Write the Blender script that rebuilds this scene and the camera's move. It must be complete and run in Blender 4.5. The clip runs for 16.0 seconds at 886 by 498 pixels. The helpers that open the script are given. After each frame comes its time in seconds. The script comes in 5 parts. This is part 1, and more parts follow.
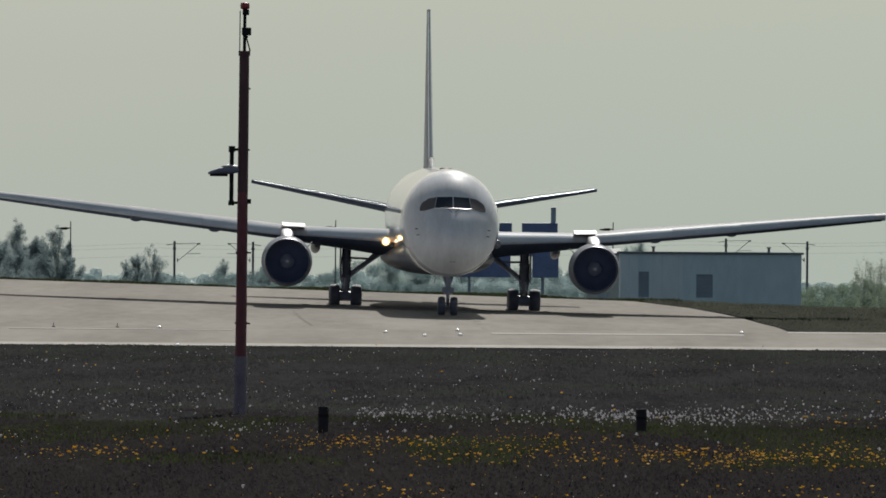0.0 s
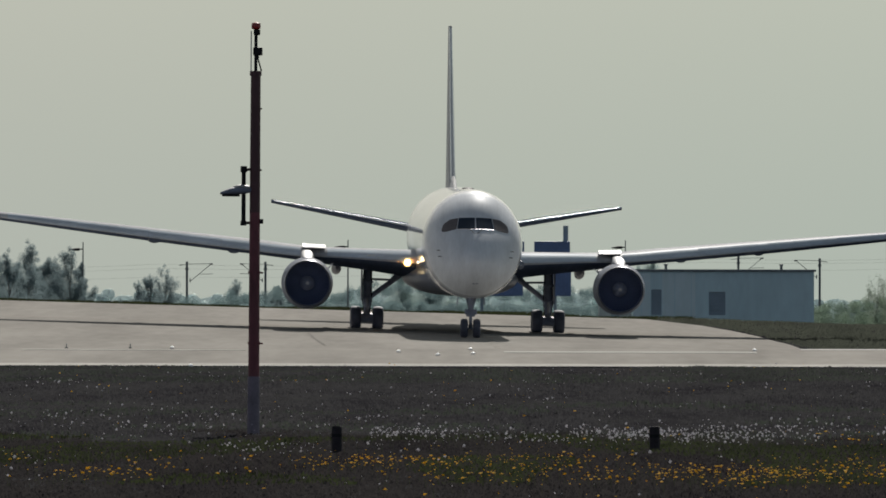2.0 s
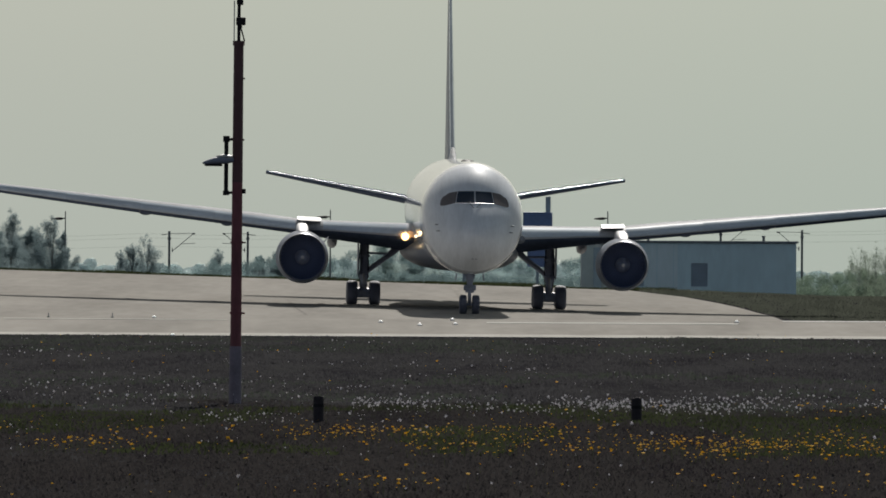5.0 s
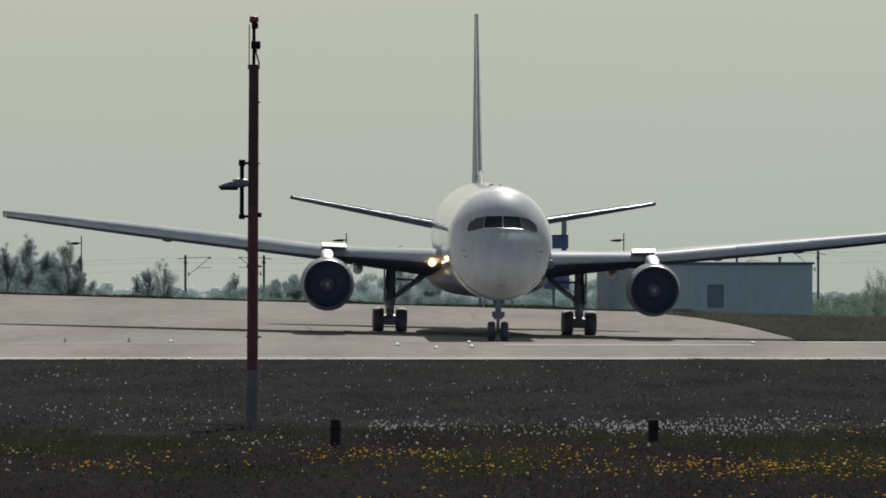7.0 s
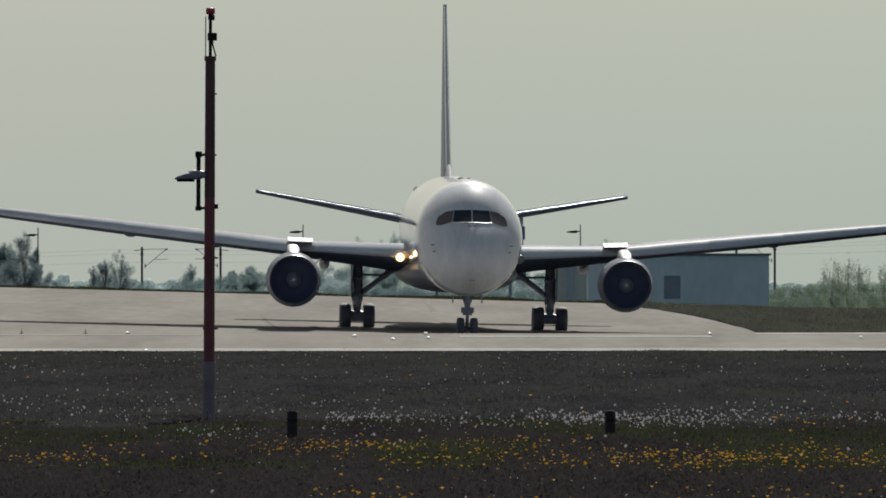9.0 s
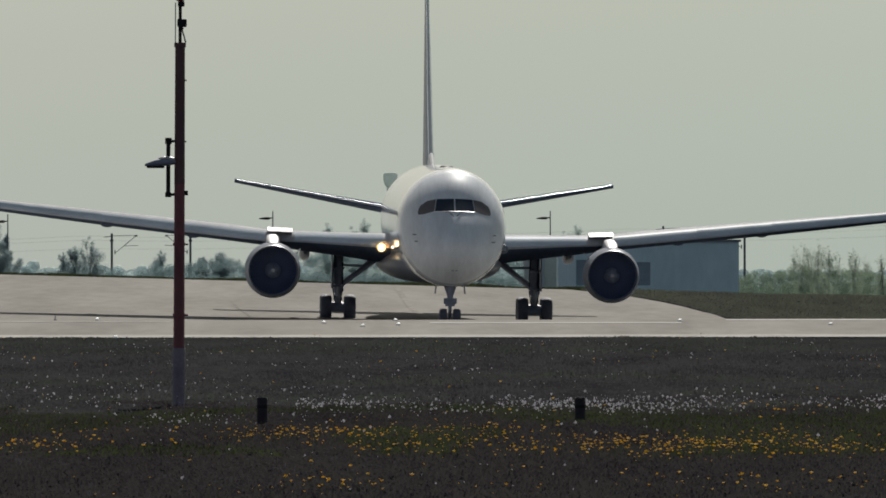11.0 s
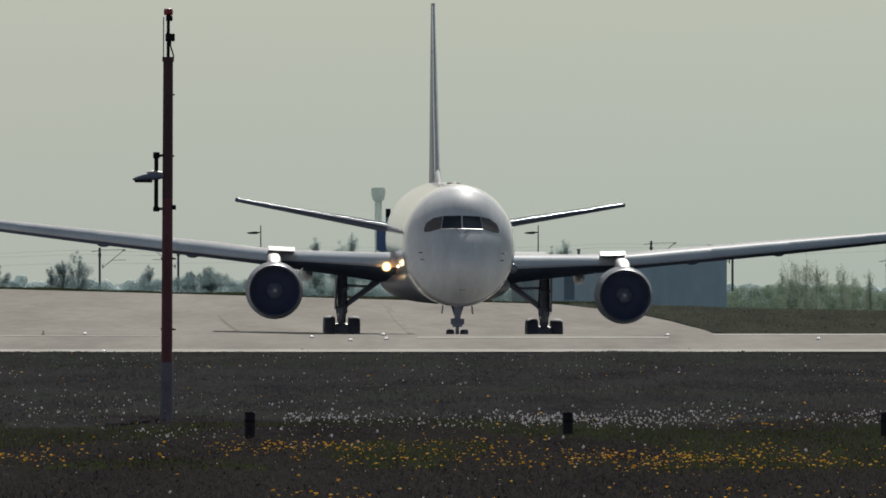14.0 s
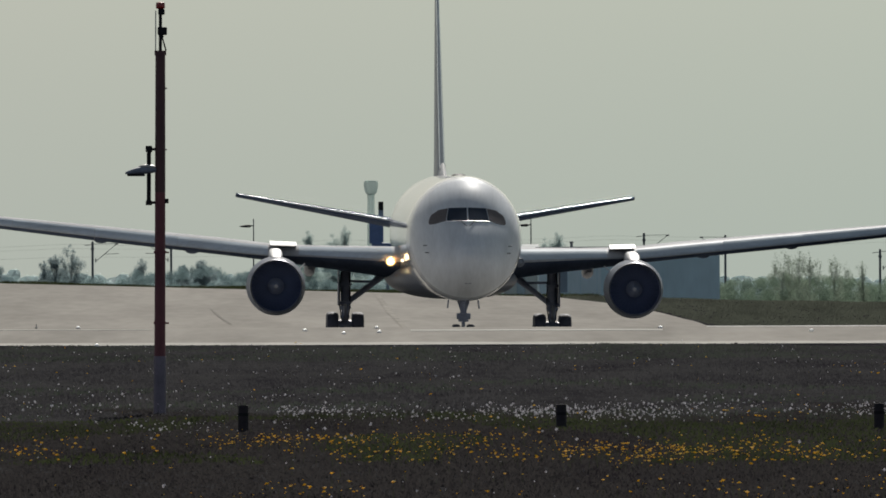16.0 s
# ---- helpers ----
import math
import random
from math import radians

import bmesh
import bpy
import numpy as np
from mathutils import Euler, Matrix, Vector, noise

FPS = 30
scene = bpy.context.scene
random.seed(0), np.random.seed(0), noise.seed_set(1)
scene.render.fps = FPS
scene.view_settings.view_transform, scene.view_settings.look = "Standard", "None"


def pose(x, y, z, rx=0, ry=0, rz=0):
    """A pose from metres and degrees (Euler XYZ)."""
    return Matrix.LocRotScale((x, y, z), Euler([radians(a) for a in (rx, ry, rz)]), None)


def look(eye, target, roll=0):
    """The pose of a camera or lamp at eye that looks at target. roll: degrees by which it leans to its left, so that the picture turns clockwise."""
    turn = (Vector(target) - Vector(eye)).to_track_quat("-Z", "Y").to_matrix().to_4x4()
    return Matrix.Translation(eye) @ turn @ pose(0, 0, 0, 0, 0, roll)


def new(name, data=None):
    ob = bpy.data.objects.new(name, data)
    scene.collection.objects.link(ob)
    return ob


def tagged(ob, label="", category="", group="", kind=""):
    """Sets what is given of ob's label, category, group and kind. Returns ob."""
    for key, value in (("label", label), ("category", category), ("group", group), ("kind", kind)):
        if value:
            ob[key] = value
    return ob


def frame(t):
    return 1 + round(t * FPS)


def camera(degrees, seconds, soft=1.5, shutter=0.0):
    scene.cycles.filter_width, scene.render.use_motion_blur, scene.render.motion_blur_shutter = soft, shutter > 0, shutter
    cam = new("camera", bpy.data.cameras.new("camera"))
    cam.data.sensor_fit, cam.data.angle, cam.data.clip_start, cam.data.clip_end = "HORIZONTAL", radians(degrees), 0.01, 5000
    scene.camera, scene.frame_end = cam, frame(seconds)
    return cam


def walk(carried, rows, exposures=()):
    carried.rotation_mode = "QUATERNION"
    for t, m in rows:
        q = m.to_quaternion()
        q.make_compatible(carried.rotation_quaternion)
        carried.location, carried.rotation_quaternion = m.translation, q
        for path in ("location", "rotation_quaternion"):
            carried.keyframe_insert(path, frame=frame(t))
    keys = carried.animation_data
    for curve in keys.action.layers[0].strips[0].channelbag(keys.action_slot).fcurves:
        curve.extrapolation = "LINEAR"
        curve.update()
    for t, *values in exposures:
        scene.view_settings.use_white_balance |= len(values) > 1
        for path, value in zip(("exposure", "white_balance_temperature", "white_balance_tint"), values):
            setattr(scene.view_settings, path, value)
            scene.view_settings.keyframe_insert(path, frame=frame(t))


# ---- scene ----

# ---------------------------------------------------------------- camera
EYE = (0.0, 0.0, 3.2)
# seconds, turn to the right, tilt upwards, roll (degrees)
PAN = (
    (0, 0.0500, 0.0717, 0.43),
    (0.5, 0.0449, 0.0507, 0.12),
    (1, 0.0289, 0.1290, 0.11),
    (1.5, 0.0162, 0.1712, 0.03),
    (2, -0.0074, 0.1589, 0.11),
    (2.5, -0.0207, 0.1257, 0.14),
    (3, 0.0141, 0.0712, 0.21),
    (3.5, 0.0648, 0.0305, 0.20),
    (3.7, 0.0752, 0.0280, 0.20),
    (5.8, 0.0350, 0.0217, 0.46),
    (6, 0.0256, 0.0282, 0.49),
    (6.5, 0.0013, 0.0703, 0.14),
    (7, -0.0000, 0.1276, 0.00),
    (7.5, 0.0374, 0.1740, -0.18),
    (8, 0.1111, 0.1736, -0.09),
    (8.5, 0.1682, 0.1313, 0.00),
    (9, 0.1999, 0.0881, -0.04),
    (9.2, 0.2190, 0.0815, -0.04),
    (11.3, 0.3730, 0.0230, -0.06),
    (11.5, 0.4032, 0.0371, -0.06),
    (12, 0.4825, 0.0443, -0.05),
    (12.5, 0.5078, 0.0430, -0.08),
    (13, 0.4931, 0.0540, 0.22),
    (13.5, 0.4484, 0.0742, 0.20),
    (14, 0.3946, 0.0923, -0.01),
    (14.5, 0.3518, 0.1118, -0.25),
    (15, 0.3480, 0.1211, -0.15),
    (15.5, 0.3982, 0.0875, -0.23),
    (16, 0.4276, 0.0591, -0.19),
)


def aim(az, el, roll):
    d = Vector((math.sin(radians(az)), math.cos(radians(az)), math.tan(radians(el))))
    return look(EYE, Vector(EYE) + 100 * d, roll)


cam = camera(4.0824, 16.0, soft=1.7)
walk(cam, [(t, aim(a, e, r)) for t, a, e, r in PAN], exposures=((0, 0.0, 6500, 10), (16, 0.0, 6500, 10)))

# ---------------------------------------------------------------- light
SUN_DIR = Vector((0.15, 1.52, 1.0)).normalized()
sun = new("sun", bpy.data.lights.new("sun", "SUN"))
sun.data.energy, sun.data.angle, sun.data.color = 4.7, radians(0.53), (1.0, 0.96, 0.90)
sun.matrix_world = look(SUN_DIR * 100, (0, 0, 0))
world = bpy.data.worlds.new("world")
scene.world = world
world.use_nodes = True
wn, wl = world.node_tree.nodes, world.node_tree.links
sky = wn.new("ShaderNodeTexSky")
sky.sky_type, sky.sun_disc = "NISHITA", False
sky.sun_elevation = math.asin(SUN_DIR.z)
sky.sun_rotation = math.atan2(SUN_DIR.x, SUN_DIR.y)
sky.air_density, sky.dust_density, sky.ozone_density = 1.0, 5.0, 1.0
# a hazy veil over the sky: brightest round the sun, dimmer and bluer opposite to it
where = wn.new("ShaderNodeTexCoord")
dot = wn.new("ShaderNodeVectorMath")
dot.operation = "DOT_PRODUCT"
dot.inputs[1].default_value = SUN_DIR
wl.new(where.outputs["Generated"], dot.inputs[0])
unit = wn.new("ShaderNodeMapRange")
unit.inputs["From Min"].default_value, unit.inputs["From Max"].default_value = -1.0, 1.0
wl.new(dot.outputs["Value"], unit.inputs["Value"])
haze = wn.new("ShaderNodeValToRGB")
for k, (at, tone) in enumerate(((0.2, (2.7, 3.35, 4.2)), (0.5, (2.7, 3.3, 3.95)), (0.92, (5.0, 5.75, 5.2)), (0.96, (6.3, 6.7, 6.2)), (1.0, (11.0, 10.6, 9.6)))):
    el = haze.color_ramp.elements[k] if k < 2 else haze.color_ramp.elements.new(at)
    el.position, el.color = at, (*tone, 1)
wl.new(unit.outputs["Result"], haze.inputs["Fac"])
# the haze thins out overhead; a warmer tint is fitted to the view's left
axes = wn.new("ShaderNodeSeparateXYZ")
wl.new(where.outputs["Generated"], axes.inputs[0])
thinning = wn.new("ShaderNodeMapRange")
thinning.interpolation_type = "SMOOTHSTEP"
for key, value in (("From Min", 0.03), ("From Max", 0.62), ("To Min", 1.0), ("To Max", 0.26)):
    thinning.inputs[key].default_value = value
wl.new(axes.outputs["Z"], thinning.inputs["Value"])
layer = wn.new("ShaderNodeVectorMath")
layer.operation = "SCALE"
wl.new(haze.outputs["Color"], layer.inputs[0])
wl.new(thinning.outputs["Result"], layer.inputs["Scale"])
view_tint = wn.new("ShaderNodeValToRGB")
view_tint.color_ramp.elements[0].position, view_tint.color_ramp.elements[0].color = 0.455, (1.06, 0.99, 1.0, 1)
view_tint.color_ramp.elements[1].position, view_tint.color_ramp.elements[1].color = 0.53, (0.975, 1.0, 1.0, 1)
half = wn.new("ShaderNodeMath")
half.operation = "MULTIPLY_ADD"
half.inputs[1].default_value, half.inputs[2].default_value = 0.5, 0.5
wl.new(axes.outputs["X"], half.inputs[0])
wl.new(half.outputs[0], view_tint.inputs["Fac"])
warm = wn.new("ShaderNodeVectorMath")
warm.operation = "MULTIPLY"
wl.new(layer.outputs["Vector"], warm.inputs[0])
wl.new(view_tint.outputs["Color"], warm.inputs[1])
veil = wn.new("ShaderNodeMix")
veil.data_type = "RGBA"
veil.inputs["Factor"].default_value = 0.85
wl.new(sky.outputs["Color"], veil.inputs["A"])
wl.new(warm.outputs["Vector"], veil.inputs["B"])
wl.new(veil.outputs["Result"], wn["Background"].inputs["Color"])
wn["Background"].inputs["Strength"].default_value = 0.09

# ---------------------------------------------------------------- materials


def material(name, color, rough=0.6, metal=0.0, vary=0.15, scale=1.0, bump=0.0, coat=0.0, stretch=(1, 1, 1), island=0.0, tint=None, fine=8.0, emit=0.0, rand=0.0, spec=0.5, thin=0.0, coat_rough=0.03, graze=0.0):
    """A surface whose colour wanders at two scales, with a little relief."""
    m = bpy.data.materials.new(name)
    m.use_nodes = True
    n, l = m.node_tree.nodes, m.node_tree.links
    b = n["Principled BSDF"]
    b.inputs["Roughness"].default_value, b.inputs["Metallic"].default_value = rough, metal
    b.inputs["Coat Weight"].default_value, b.inputs["Specular IOR Level"].default_value = coat, spec
    b.inputs["Coat Roughness"].default_value = coat_rough
    co = n.new("ShaderNodeTexCoord")
    mp = n.new("ShaderNodeMapping")
    mp.inputs["Scale"].default_value = stretch
    l.new(co.outputs["Object"], mp.inputs["Vector"])
    big, small = n.new("ShaderNodeTexNoise"), n.new("ShaderNodeTexNoise")
    for tex, s, d in ((big, scale, 5), (small, scale * fine, 3)):
        tex.inputs["Scale"].default_value, tex.inputs["Detail"].default_value = s, d
        l.new(mp.outputs["Vector"], tex.inputs["Vector"])
    add = n.new("ShaderNodeMath")
    add.operation = "MULTIPLY_ADD"
    l.new(small.outputs["Fac"], add.inputs[0])
    add.inputs[1].default_value = 0.5
    l.new(big.outputs["Fac"], add.inputs[2])
    last = add.outputs[0]
    if island or rand:
        src = n.new("ShaderNodeNewGeometry") if island else n.new("ShaderNodeObjectInfo")
        more = n.new("ShaderNodeMath")
        more.operation = "MULTIPLY_ADD"
        l.new(src.outputs["Random Per Island" if island else "Random"], more.inputs[0])
        more.inputs[1].default_value = island or rand
        l.new(last, more.inputs[2])
        last = more.outputs[0]
    ramp = n.new("ShaderNodeValToRGB")
    lo = [c * (1 - vary) for c in color]
    hi = [min(1, c * (1 + vary)) for c in (tint or color)]
    ramp.color_ramp.elements[0].position, ramp.color_ramp.elements[0].color = 0.45, (*lo, 1)
    ramp.color_ramp.elements[1].position, ramp.color_ramp.elements[1].color = 1.05 + (island or rand) * 0.6, (*hi, 1)
    if ramp.color_ramp.elements[1].position > 1:
        shrink = n.new("ShaderNodeMath")
        shrink.operation = "MULTIPLY"
        shrink.inputs[1].default_value = 0.6
        l.new(last, shrink.inputs[0])
        last = shrink.outputs[0]
        ramp.color_ramp.elements[0].position, ramp.color_ramp.elements[1].position = 0.27, min(1.0, 0.63 + island * 0.36)
    l.new(last, ramp.inputs["Fac"])
    l.new(ramp.outputs["Color"], b.inputs["Base Color"])
    if bump:
        bp = n.new("ShaderNodeBump")
        bp.inputs["Strength"].default_value, bp.inputs["Distance"].default_value = bump, 0.02
        l.new(small.outputs["Fac"], bp.inputs["Height"])
        l.new(bp.outputs["Normal"], b.inputs["Normal"])
    if thin:
        # thin leaves and petals let light through; on farpale it brightens walls like haze
        tr, mix = n.new("ShaderNodeBsdfTranslucent"), n.new("ShaderNodeMixShader")
        l.new(ramp.outputs["Color"], tr.inputs["Color"])
        mix.inputs["Fac"].default_value = thin
        l.new(b.outputs["BSDF"], mix.inputs[1])
        l.new(tr.outputs["BSDF"], mix.inputs[2])
        l.new(mix.outputs["Shader"], n["Material Output"].inputs["Surface"])
    if graze:
        # polished lacquer mirrors the sky where it is seen almost edge-on
        facing = n.new("ShaderNodeLayerWeight")
        facing.inputs["Blend"].default_value = 0.5
        for key, low, high in (("Coat Weight", coat, graze), ("Coat Roughness", coat_rough, 0.1)):
            ease = n.new("ShaderNodeMapRange")
            for slot, value in (("From Min", 0.80), ("From Max", 0.95), ("To Min", low), ("To Max", high)):
                ease.inputs[slot].default_value = value
            l.new(facing.outputs["Facing"], ease.inputs["Value"])
            l.new(ease.outputs["Result"], b.inputs[key])
    if emit:
        b.inputs["Emission Color"].default_value, b.inputs["Emission Strength"].default_value = (*color, 1), emit
    return m


M = {
    "soil": material("meadow_soil", (0.0262, 0.0238, 0.0305), 0.95, vary=0.4, scale=0.35, stretch=(1, 0.10, 1), fine=6, bump=0.3, tint=(0.0298, 0.03, 0.0302), spec=0.0),
    "grass": material("meadow_grass", (0.0228, 0.0213, 0.03), 0.9, vary=0.45, scale=0.35, stretch=(1, 0.10, 1), fine=6, island=0.5, tint=(0.0322, 0.032, 0.034), spec=0.0, thin=0.55),
    "neargrass": material("dark_meadow_grass", (0.0325, 0.0265, 0.0355), 0.9, vary=0.45, scale=0.35, stretch=(1, 0.10, 1), fine=6, island=0.6, tint=(0.0392, 0.0362, 0.0358), spec=0.0, thin=0.28),
    "verge": material("verge_grass", (0.050, 0.055, 0.046), 0.9, vary=0.25, scale=0.5, stretch=(1, 0.07, 1), fine=5, island=0.3, tint=(0.060, 0.066, 0.053), spec=0.0, thin=0.55),
    "fargreen": material("far_meadow_green", (0.0235, 0.0262, 0.0262), 0.9, vary=0.4, scale=0.35, stretch=(1, 0.10, 1), fine=6, island=0.5, tint=(0.0315, 0.0365, 0.031), spec=0.0, thin=0.55),
    "lush": material("lush_grass", (0.0265, 0.0305, 0.0212), 0.9, vary=0.4, scale=0.5, stretch=(1, 0.07, 1), fine=5, island=0.3, tint=(0.0385, 0.047, 0.0225), spec=0.0, thin=0.3),
    "concrete": material("pavement_concrete", (0.318, 0.303, 0.28), 0.85, vary=0.18, scale=0.22, bump=0.2, stretch=(1, 0.12, 1), fine=7, spec=0.0),
    "shoulder": material("pale_shoulder", (0.47, 0.455, 0.425), 0.85, vary=0.25, scale=0.6, bump=0.2, fine=6, spec=0.0),
    "line": material("road_line_paint", (0.50, 0.49, 0.46), 0.7, vary=0.12, scale=0.3, fine=12, spec=0.0),
    "edgeline": material("edge_line_paint", (0.72, 0.71, 0.68), 0.7, vary=0.2, scale=0.4, fine=12, spec=0.0),
    "yellowline": material("worn_yellow_paint", (0.325, 0.309, 0.284), 0.85, vary=0.3, scale=0.4, fine=10, spec=0.0),
    "crack": material("tarred_crack", (0.262, 0.25, 0.234), 0.9, vary=0.2, scale=0.5, spec=0.0),
    "white": material("aircraft_paint", (0.67, 0.7, 0.735), 0.5, vary=0.13, scale=1.6, stretch=(1, 0.04, 0.3), fine=7, spec=0.0, coat=0.12, coat_rough=0.43, graze=1.0),
    "cowl": material("cowling_paint", (0.30, 0.32, 0.36), 0.5, vary=0.2, scale=1.6, stretch=(1, 0.3, 1), spec=0.0, coat=0.15, coat_rough=0.3),
    "finpaint": material("tail_fin_paint", (0.25, 0.28, 0.33), 0.45, vary=0.2, scale=0.9, stretch=(3, 0.4, 0.15), fine=6, spec=0.0, coat=0.35, coat_rough=0.1),
    # belly grey is darkened and cooled for shade under the body
    "belly": material("belly_shade_grey", (0.2, 0.215, 0.25), 0.4, vary=0.15, scale=0.4, stretch=(1, 0.25, 1)),
    "wing": material("wing_grey_paint", (0.5, 0.505, 0.52), 0.6, vary=0.18, spec=0.0, coat=0.05, coat_rough=0.35, scale=0.5, stretch=(1, 0.3, 1)),
    # dark grey that carries the shade under wing and tailplane
    "under": material("wing_shade_grey", (0.08, 0.1, 0.145), 0.6, vary=0.2, scale=0.6, stretch=(1, 0.3, 1), spec=0.0),
    "slat": material("slat_metal", (0.54, 0.595, 0.65), 0.55, vary=0.14, spec=0.0, coat=0.03, coat_rough=0.3, scale=0.7, stretch=(0.4, 1, 2)),
    "metal": material("bare_aluminium", (0.66, 0.70, 0.76), 0.27, metal=1.0, vary=0.12, scale=0.8),
    "lip": material("polished_lip", (0.27, 0.285, 0.32), 0.38, metal=0.7, vary=0.1, scale=1.2),
    # duct and fan are raised to blue, with haze in their colour
    "duct": material("inlet_duct", (0.24, 0.29, 0.44), 0.5, vary=0.2, scale=1.0),
    "fan": material("fan_hazed_blue", (0.17, 0.21, 0.34), 0.45, metal=0.3, vary=0.2, scale=2.0),
    "glass": material("cockpit_glass", (0.022, 0.036, 0.060), 0.12, vary=0.1, spec=0.05),
    # side panes lightened: haze and reflection put into the glass colour
    "sideglass": material("hazed_side_glass", (0.15, 0.138, 0.142), 0.2, vary=0.15, spec=0.05),
    "sill": material("sill_highlight_metal", (0.75, 0.77, 0.80), 0.3, metal=0.8, vary=0.08, scale=3.0),
    # tyre and gear colours lifted towards blue: haze painted over the blacks
    "rubber": material("hazed_tyre_rubber", (0.09, 0.098, 0.13), 0.75, vary=0.25, scale=3.0),
    "gear": material("hazed_gear_grey", (0.22, 0.245, 0.31), 0.5, vary=0.2, scale=2.0),
    "gearlight": material("gear_light_paint", (0.42, 0.42, 0.42), 0.5, vary=0.15, scale=2.0),
    "lamp": material("lit_landing_lamp", (1.0, 0.80, 0.45), 0.2, vary=0.0, emit=14.0),
    "lampglow": material("lamp_glare_ring", (1.0, 0.66, 0.25), 0.3, vary=0.0, emit=0.9),
    "sideglint": material("side_glint_glow", (1.0, 0.80, 0.55), 0.2, vary=0.0, emit=3.0),
    "mastred": material("mast_red_paint", (0.185, 0.053, 0.062), 0.6, vary=0.35, scale=1.6, bump=0.15, stretch=(1, 1, 0.3)),
    "mastdark": material("mast_brown_paint", (0.105, 0.046, 0.048), 0.6, vary=0.3, scale=1.6, bump=0.15, stretch=(1, 1, 0.3)),
    "mastgrey": material("mast_foot_grey", (0.205, 0.178, 0.21), 0.8, vary=0.25, scale=2.0, bump=0.2),
    "black": material("black_iron", (0.026, 0.025, 0.027), 0.7, vary=0.3, scale=4.0, spec=0.1),
    "redglass": material("red_lamp_glass", (0.35, 0.02, 0.015), 0.2, vary=0.1),
    "hood": material("hood_top_highlight", (0.40, 0.40, 0.39), 0.45, vary=0.2, scale=3.0),
    "post": material("post_dark_wood", (0.030, 0.025, 0.030), 0.9, vary=0.4, scale=3.0, bump=0.3),
    "petalw": material("seed_head_white", (0.72, 0.70, 0.72), 0.9, vary=0.1, scale=2.0, island=0.5, thin=0.5),
    "petaly": material("dandelion_yellow", (0.78, 0.54, 0.03), 0.8, vary=0.2, scale=2.0, island=0.5, thin=0.5),
    # leaf colours are lightened and blued: distance haze is put into the paint
    "leaf": material("leaf_hazed_green", (0.21, 0.27, 0.285), 0.8, vary=0.12, scale=0.2, island=0.2, tint=(0.242, 0.308, 0.318), spec=0.0, thin=0.5),
    # paler copy of the leaf colour with more haze mixed in
    "leafhaze": material("leaf_extra_haze", (0.42, 0.51, 0.49), 0.8, vary=0.12, scale=0.2, island=0.2, tint=(0.45, 0.54, 0.52), spec=0.0, thin=0.5),
    "leafspring": material("leaf_spring_green", (0.165, 0.235, 0.205), 0.8, vary=0.25, scale=0.12, island=0.1, tint=(0.2, 0.265, 0.195), spec=0.0, thin=0.5),
    "leafyoung": material("young_leaf_green", (0.195, 0.245, 0.195), 0.8, vary=0.12, scale=0.2, island=0.2, tint=(0.225, 0.275, 0.21), spec=0.0, thin=0.5),
    "leafscrub": material("scrub_hazed_green", (0.19, 0.265, 0.278), 0.8, vary=0.09, scale=0.1, island=0.05, tint=(0.22, 0.305, 0.305), spec=0.0, thin=0.5),
    # glow added so that the domes show as bright white dots
    "dome": material("glowing_white_dome", (0.95, 0.94, 0.90), 0.3, vary=0.05, emit=0.55),
    "cover": material("gloss_white_cover", (0.66, 0.66, 0.66), 0.5, spec=0.15, vary=0.08, scale=2.0),
    # near-white leaf colour stands for the haze before the far woods
    "leaffar": material("leaf_far_haze", (0.68, 0.76, 0.76), 0.9, vary=0.06, scale=0.05, island=0.1, tint=(0.7, 0.78, 0.775), spec=0.0, thin=0.6),
    "bark": material("bark", (0.24, 0.25, 0.24), 0.9, vary=0.3, scale=1.5),
    # both cladding colours are raised to include the haze over the building
    "wallblue": material("hazed_blue_grey_cladding", (0.7, 0.88, 0.875), 0.7, vary=0.1, scale=0.3, stretch=(1, 1, 0.3)),
    "wallteal": material("hazed_teal_cladding", (0.8, 0.96, 0.91), 0.7, vary=0.1, scale=0.3, stretch=(1, 1, 0.3)),
    "wallpale": material("shed_pale_cladding", (0.55, 0.59, 0.57), 0.7, vary=0.1, scale=0.3),
    # tower walls: pale colour and translucency stand for distance haze
    "farpale": material("haze_pale_wall", (0.74, 0.81, 0.78), 0.9, vary=0.05, scale=0.1, spec=0.0, thin=0.58),
    "roofdark": material("roof_dark_felt", (0.22, 0.25, 0.26), 0.8, vary=0.2, scale=0.5),
    "doordark": material("door_dark_paint", (0.30, 0.37, 0.41), 0.5, vary=0.15, scale=1.0),
    "steel": material("galvanised_steel", (0.17, 0.185, 0.19), 0.6, metal=0.2, vary=0.2, scale=1.0),
    "loader": material("loader_blue_paint", (0.14, 0.215, 0.40), 0.45, vary=0.2, scale=0.7),
    "wire": material("overhead_wire", (0.12, 0.12, 0.12), 0.6, vary=0.1),
}

# ---------------------------------------------------------------- mesh helpers


def part(name, bm, mat, parent=None, label="", smooth=None):
    """Links a bmesh as one mesh object, under parent if given."""
    me = bpy.data.meshes.new(name)
    bm.normal_update()
    bm.to_mesh(me)
    bm.free()
    return link(name, me, mat, parent, label, smooth)


def link(name, me, mat, parent=None, label="", smooth=None):
    me.materials.append(M[mat])
    if smooth is not None:
        me.polygons.foreach_set("use_smooth", [True] * len(me.polygons))
        me.set_sharp_from_angle(angle=radians(smooth))
    ob = new(name, me)
    ob.parent = parent
    return tagged(ob, label) if label else ob


def stuff(name, verts, faces, mat, label, category):
    me = bpy.data.meshes.new(name)
    me.from_pydata(verts, [], faces)
    return tagged(link(name, me, mat), label, category, kind="stuff")


